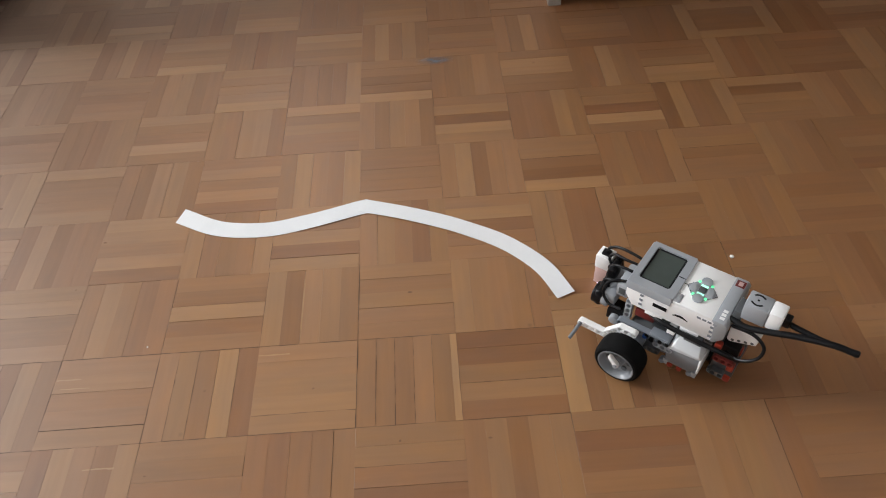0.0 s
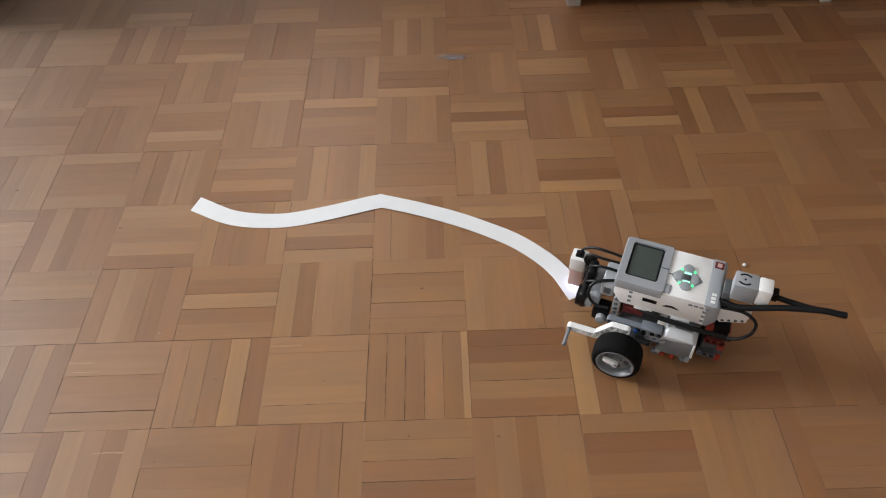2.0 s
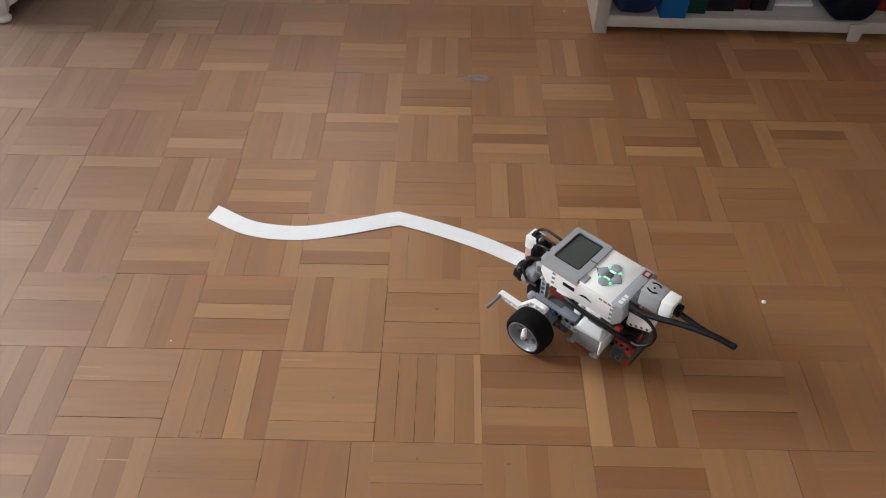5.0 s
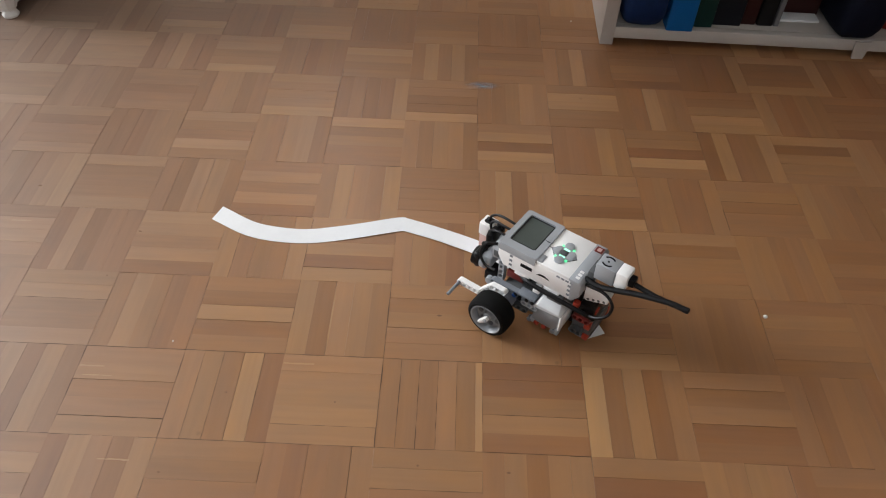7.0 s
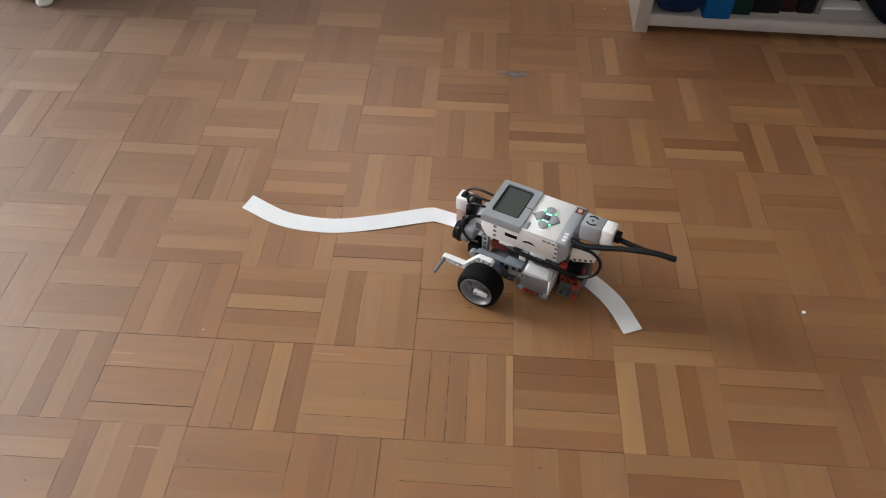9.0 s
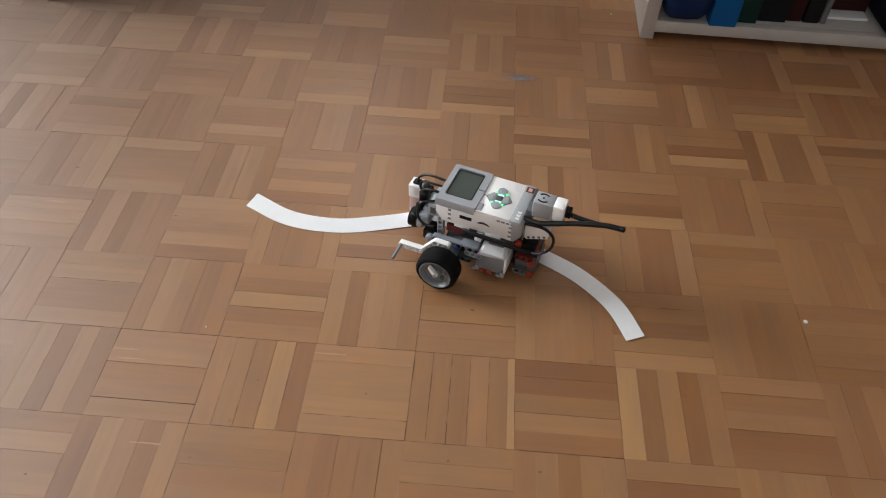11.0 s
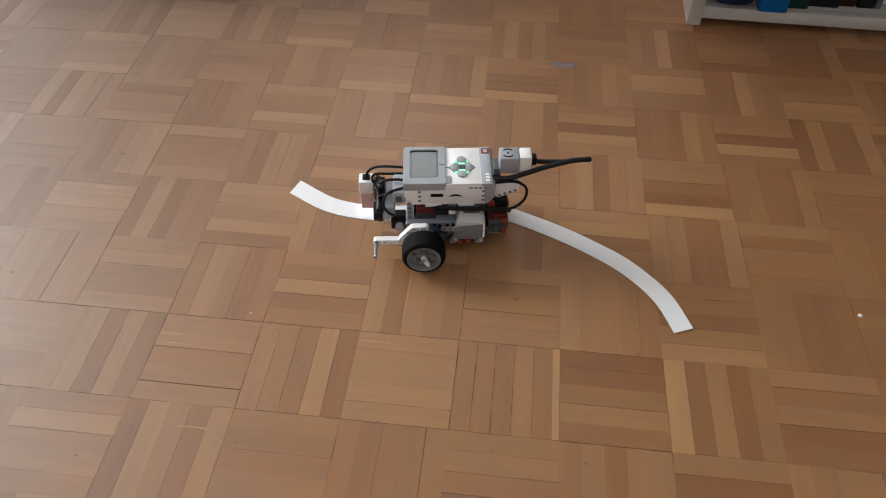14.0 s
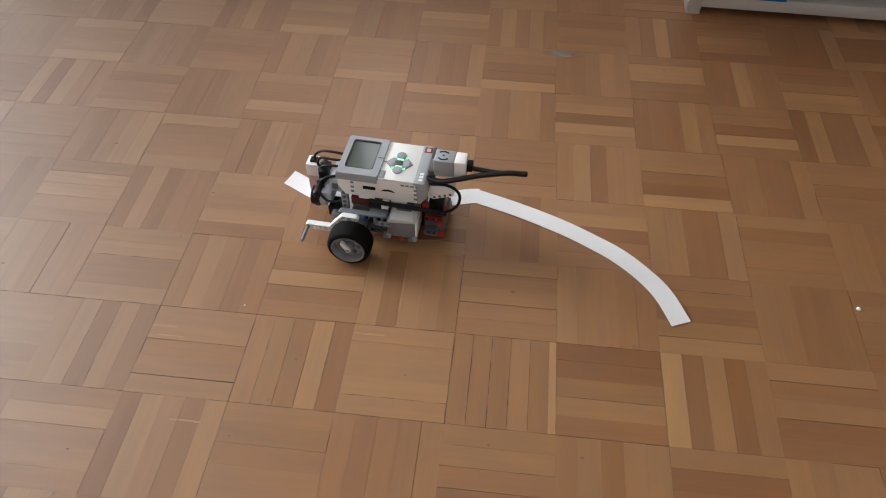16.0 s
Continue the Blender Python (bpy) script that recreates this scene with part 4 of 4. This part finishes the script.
def open_joint(along_x, a0, a1, at, half, seed):
    """A joint that has opened and filled with dirt; its width wanders."""
    r = random.Random(seed)
    bm = bmesh.new()
    n = max(4, int((a1 - a0) / 0.011))
    rows = []
    for k in range(n + 1):
        a = a0 + (a1 - a0) * k / n
        shift, w = r.uniform(-1, 1) * 0.00022, half * r.choice((0.1, 0.3, 0.55, 0.75, 1.05))
        ring = [(a, at + shift - w, 0.00009), (a, at + shift + w, 0.00009), (a, at + shift + w, -0.001), (a, at + shift - w, -0.001)]
        rows.append([bm.verts.new((p, q, z) if along_x else (q, p, z)) for p, q, z in ring])
    for a, b in zip(rows, rows[1:]):
        for k in range(4):
            bm.faces.new((a[k], a[(k + 1) % 4], b[(k + 1) % 4], b[k]))
    bm.faces.new(rows[0])
    bm.faces.new(rows[-1])
    part("open_joint", bm, M_JOINT, floor, "dark open joint", smooth=False)


# along x or y, from, to, at, half width
NARROW = (CELL - 0.0083) / 5
for k, (along_x, a0, a1, at, half) in enumerate((
        (False, 0.0, 0.246, 0.0, 0.0006), (True, -0.1215, 0.0, 0.0243, 0.0005), (False, 0.0, 0.1215, NARROW, 0.00045), (False, 0.0, 0.1215, NARROW * 2, 0.00045), (False, 0.0, 0.1215, NARROW * 3, 0.0004),
        (False, 0.0, 0.1215, NARROW * 4, 0.0002), (False, 0.246, 0.36, -0.1225, 0.00045), (True, -0.6, 0.0, 0.0, 0.00045), (True, -0.6, 0.24, 0.1215, 0.0004), (True, 0.243, 0.362, 0.4374, 0.0004),
        (True, 0.483, 0.60, 0.4374, 0.0004), (False, 0.375, 0.42, 0.483, 0.0004), (True, 0.475, 0.50, 0.6075, 0.0006), (False, 0.12, 0.243, -0.1215, 0.0003), (False, 0.0, 0.1215, -0.243, 0.00045),
        (False, 0.0, 0.1215, -0.3645, 0.0005), (False, 0.0, 0.1215, -0.2187, 0.00035), (False, 0.0, 0.1215, -0.1944, 0.0003), (False, 0.02, 0.1215, -0.1458, 0.00025), (True, -0.3645, -0.243, 0.0243, 0.0003),
        (True, -0.486, -0.3645, 0.1944, 0.00045), (False, 0.243, 0.36, -0.2197, 0.0003), (True, 0.243, 0.3645, 0.2187, 0.0004), (True, 0.1215, 0.243, 0.0486, 0.0003), (True, 0.0, 0.1215, -0.0486, 0.0004),
        (False, 0.0, 0.1215, 0.1215, 0.00025), (True, 0.0, 0.243, 0.0, 0.0003), (False, 0.243, 0.364, 0.1215 * 3, 0.0003), (True, -0.125, 0.0, 0.486, 0.0003),
        (False, 0.0, 0.1215, -0.4131, 0.0003), (False, 0.0, 0.1215, -0.4374, 0.0003), (True, -0.73, -0.6, 0.0, 0.0004), (False, -0.1215, 0.0, -0.607, 0.0004))):
    open_joint(along_x, a0, a1, at, half, k)

rng = random.Random(7)
far_verts, far_faces, far_mats = [], [], []
for j in range(math.floor(Y0 / CELL) + 1, math.ceil(Y1 / CELL) - 1):
    for i in range(math.floor(X0 / CELL) + 1, math.ceil(X1 / CELL) - 1):
        along_x = (i + j) % 2 == 1
        base = rng.choice((3.4, 4, 4.2, 4.8))
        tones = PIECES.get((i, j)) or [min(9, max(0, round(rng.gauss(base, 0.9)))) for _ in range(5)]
        # strips of like shade lie tight; others part more or less
        gaps = [1] + [rng.choice((0, 0, 0, 1)) if abs(a - b) < 2 else rng.choice((0, 1, 1, 2)) for a, b in zip(tones, tones[1:])] + [rng.choice((1, 1, 2))]
        filler = (i, j) == (0, 0)
        span = NARROW * 5 if filler else CELL
        squeeze = span / CELL
        creep = CREEP.get(j, -0.006 if j > 7 else 0.0)
        for k in range(5):
            o = ((2 - k) if along_x else (k - 2)) * WIDE
            cx, cy = (i + 0.5) * CELL + creep, (j + 0.5) * CELL
            cx, cy = (cx, cy + o) if along_x else (i * CELL + creep + (k + 0.5) * WIDE * squeeze, cy)
            cx, cy, dz = cx + rng.uniform(-1, 1) * 0.00035, cy + rng.uniform(-1, 1) * 0.00035, rng.uniform(-1, 0) * 0.00005
            tilt = rng.gauss(0, 0.0035)
            # the piece's low edge is its near or its right one
            shape = (gaps[k + 1], gaps[k], rng.randrange(2))
            if -5 <= i <= 4 and -1 <= j <= 4:
                ob = new("strip", strip_mesh(tones[k], along_x, shape))
                ob.parent = floor
                ob.location = (cx, cy, dz)
                ob.rotation_euler = (tilt, 0, 0) if along_x else (0, tilt, 0)
                if filler:
                    ob.scale = (squeeze, 1, 1)
            else:
                n0 = len(far_verts)
                verts, faces = GEOMETRY[shape]
                far_verts += [(cx + x, cy + y, dz + z + tilt * y) if along_x else (cx - y, cy + x, dz + z + tilt * y) for x, y, z in verts]
                far_faces += [tuple(n0 + v for v in f) for f in faces]
                far_mats += [tones[k] * 2 + along_x] * len(faces)
        if filler:
            ob = new("strip", strip_mesh(8, False, (0, 0, 0)))
            ob.parent = floor
            ob.location = ((i + 1) * CELL - 0.0042, cy, -0.00002)
            ob.scale = (0.0082 / WIDE, 1, 1)
me = bpy.data.meshes.new("outer_strips")
me.from_pydata(far_verts, [], far_faces)
for tone in range(LEVELS):
    for ax in (False, True):
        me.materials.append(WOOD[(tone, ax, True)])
me.polygons.foreach_set("material_index", far_mats)
outer = tagged(new("outer_strips", me), kind="stuff")
outer.parent = floor


# ---- what moves ----
WHEEL_START = -52
# seconds, x, y, heading
ROBOT = [
    (0, 0.3806, 0.0904, 141.5), (0.5, 0.3808, 0.0902, 141.7), (1, 0.3797, 0.0926, 142.8), (1.5, 0.3673, 0.1064, 149.8), (2, 0.3532, 0.1170, 156.7),
    (2.5, 0.3354, 0.1229, 152.6), (3, 0.3177, 0.1282, 146.0), (3.5, 0.3010, 0.1367, 139.9), (4, 0.2848, 0.1486, 137.8), (6.5, 0.2162, 0.2111, 143.1),
    (7, 0.2016, 0.2227, 145.9), (7.5, 0.1876, 0.2354, 149.1), (8, 0.1723, 0.2453, 151.3), (8.5, 0.1570, 0.2546, 153.3), (9, 0.1402, 0.2632, 155.5),
    (11.5, 0.0572, 0.3063, 166.8), (12, 0.0395, 0.3142, 173.8), (12.5, 0.0198, 0.3194, 180.8), (13, 0.0005, 0.3215, 187.2), (13.5, -0.0183, 0.3197, 190.6),
    (14, -0.0351, 0.3153, 187.8), (14.5, -0.0527, 0.3115, 185.9), (15, -0.0710, 0.3073, 182.8), (15.5, -0.0895, 0.3046, 179.8), (16, -0.1063, 0.3007, 175.6),
]


def motions():
    walk(robot, [(t, pose(x, y, 0, 0, 0, a)) for t, x, y, a in ROBOT])
    # each wheel rolls by the way that its own side goes
    for wheel, side, first in zip(wheels, (0.0775, -0.062), (WHEEL_START, 20)):
        turned, rows = first, [(0, pose(*wheel.location, 0, first, 0))]
        at = wheel.location.copy()
        for (t0, x0, y0, a0), (t1, x1, y1, a1) in zip(ROBOT, ROBOT[1:]):
            mid = radians((a0 + a1) / 2)
            ahead = lambda x, y, a: (x + math.cos(radians(a)) * 0.032, y + math.sin(radians(a)) * 0.032)
            (px, py), (qx, qy) = ahead(x0, y0, a0), ahead(x1, y1, a1)
            way = (qx - px) * math.cos(mid) + (qy - py) * math.sin(mid) - radians(a1 - a0) * side
            steps = max(1, round((t1 - t0) / 0.5))
            for k in range(1, steps + 1):
                ang = turned + math.degrees(way / 0.0272) * k / steps
                rows.append((t0 + (t1 - t0) * k / steps, Matrix.LocRotScale(at, Euler((0, radians(ang), 0)), None)))
            turned += math.degrees(way / 0.0272)
        walk(wheel, rows)

    # the strip slides a little as the rear of the robot leaves it
    walk(slid_paper, [(t, pose(x, y, 0)) for t, x, y in ((0, 0, 0), (4, 0, 0), (7.4, 0, 0), (8, 0.005, -0.001), (9.2, 0.005, -0.0015), (11.3, 0.0055, -0.003), (16, 0.006, -0.0035))])


motions()
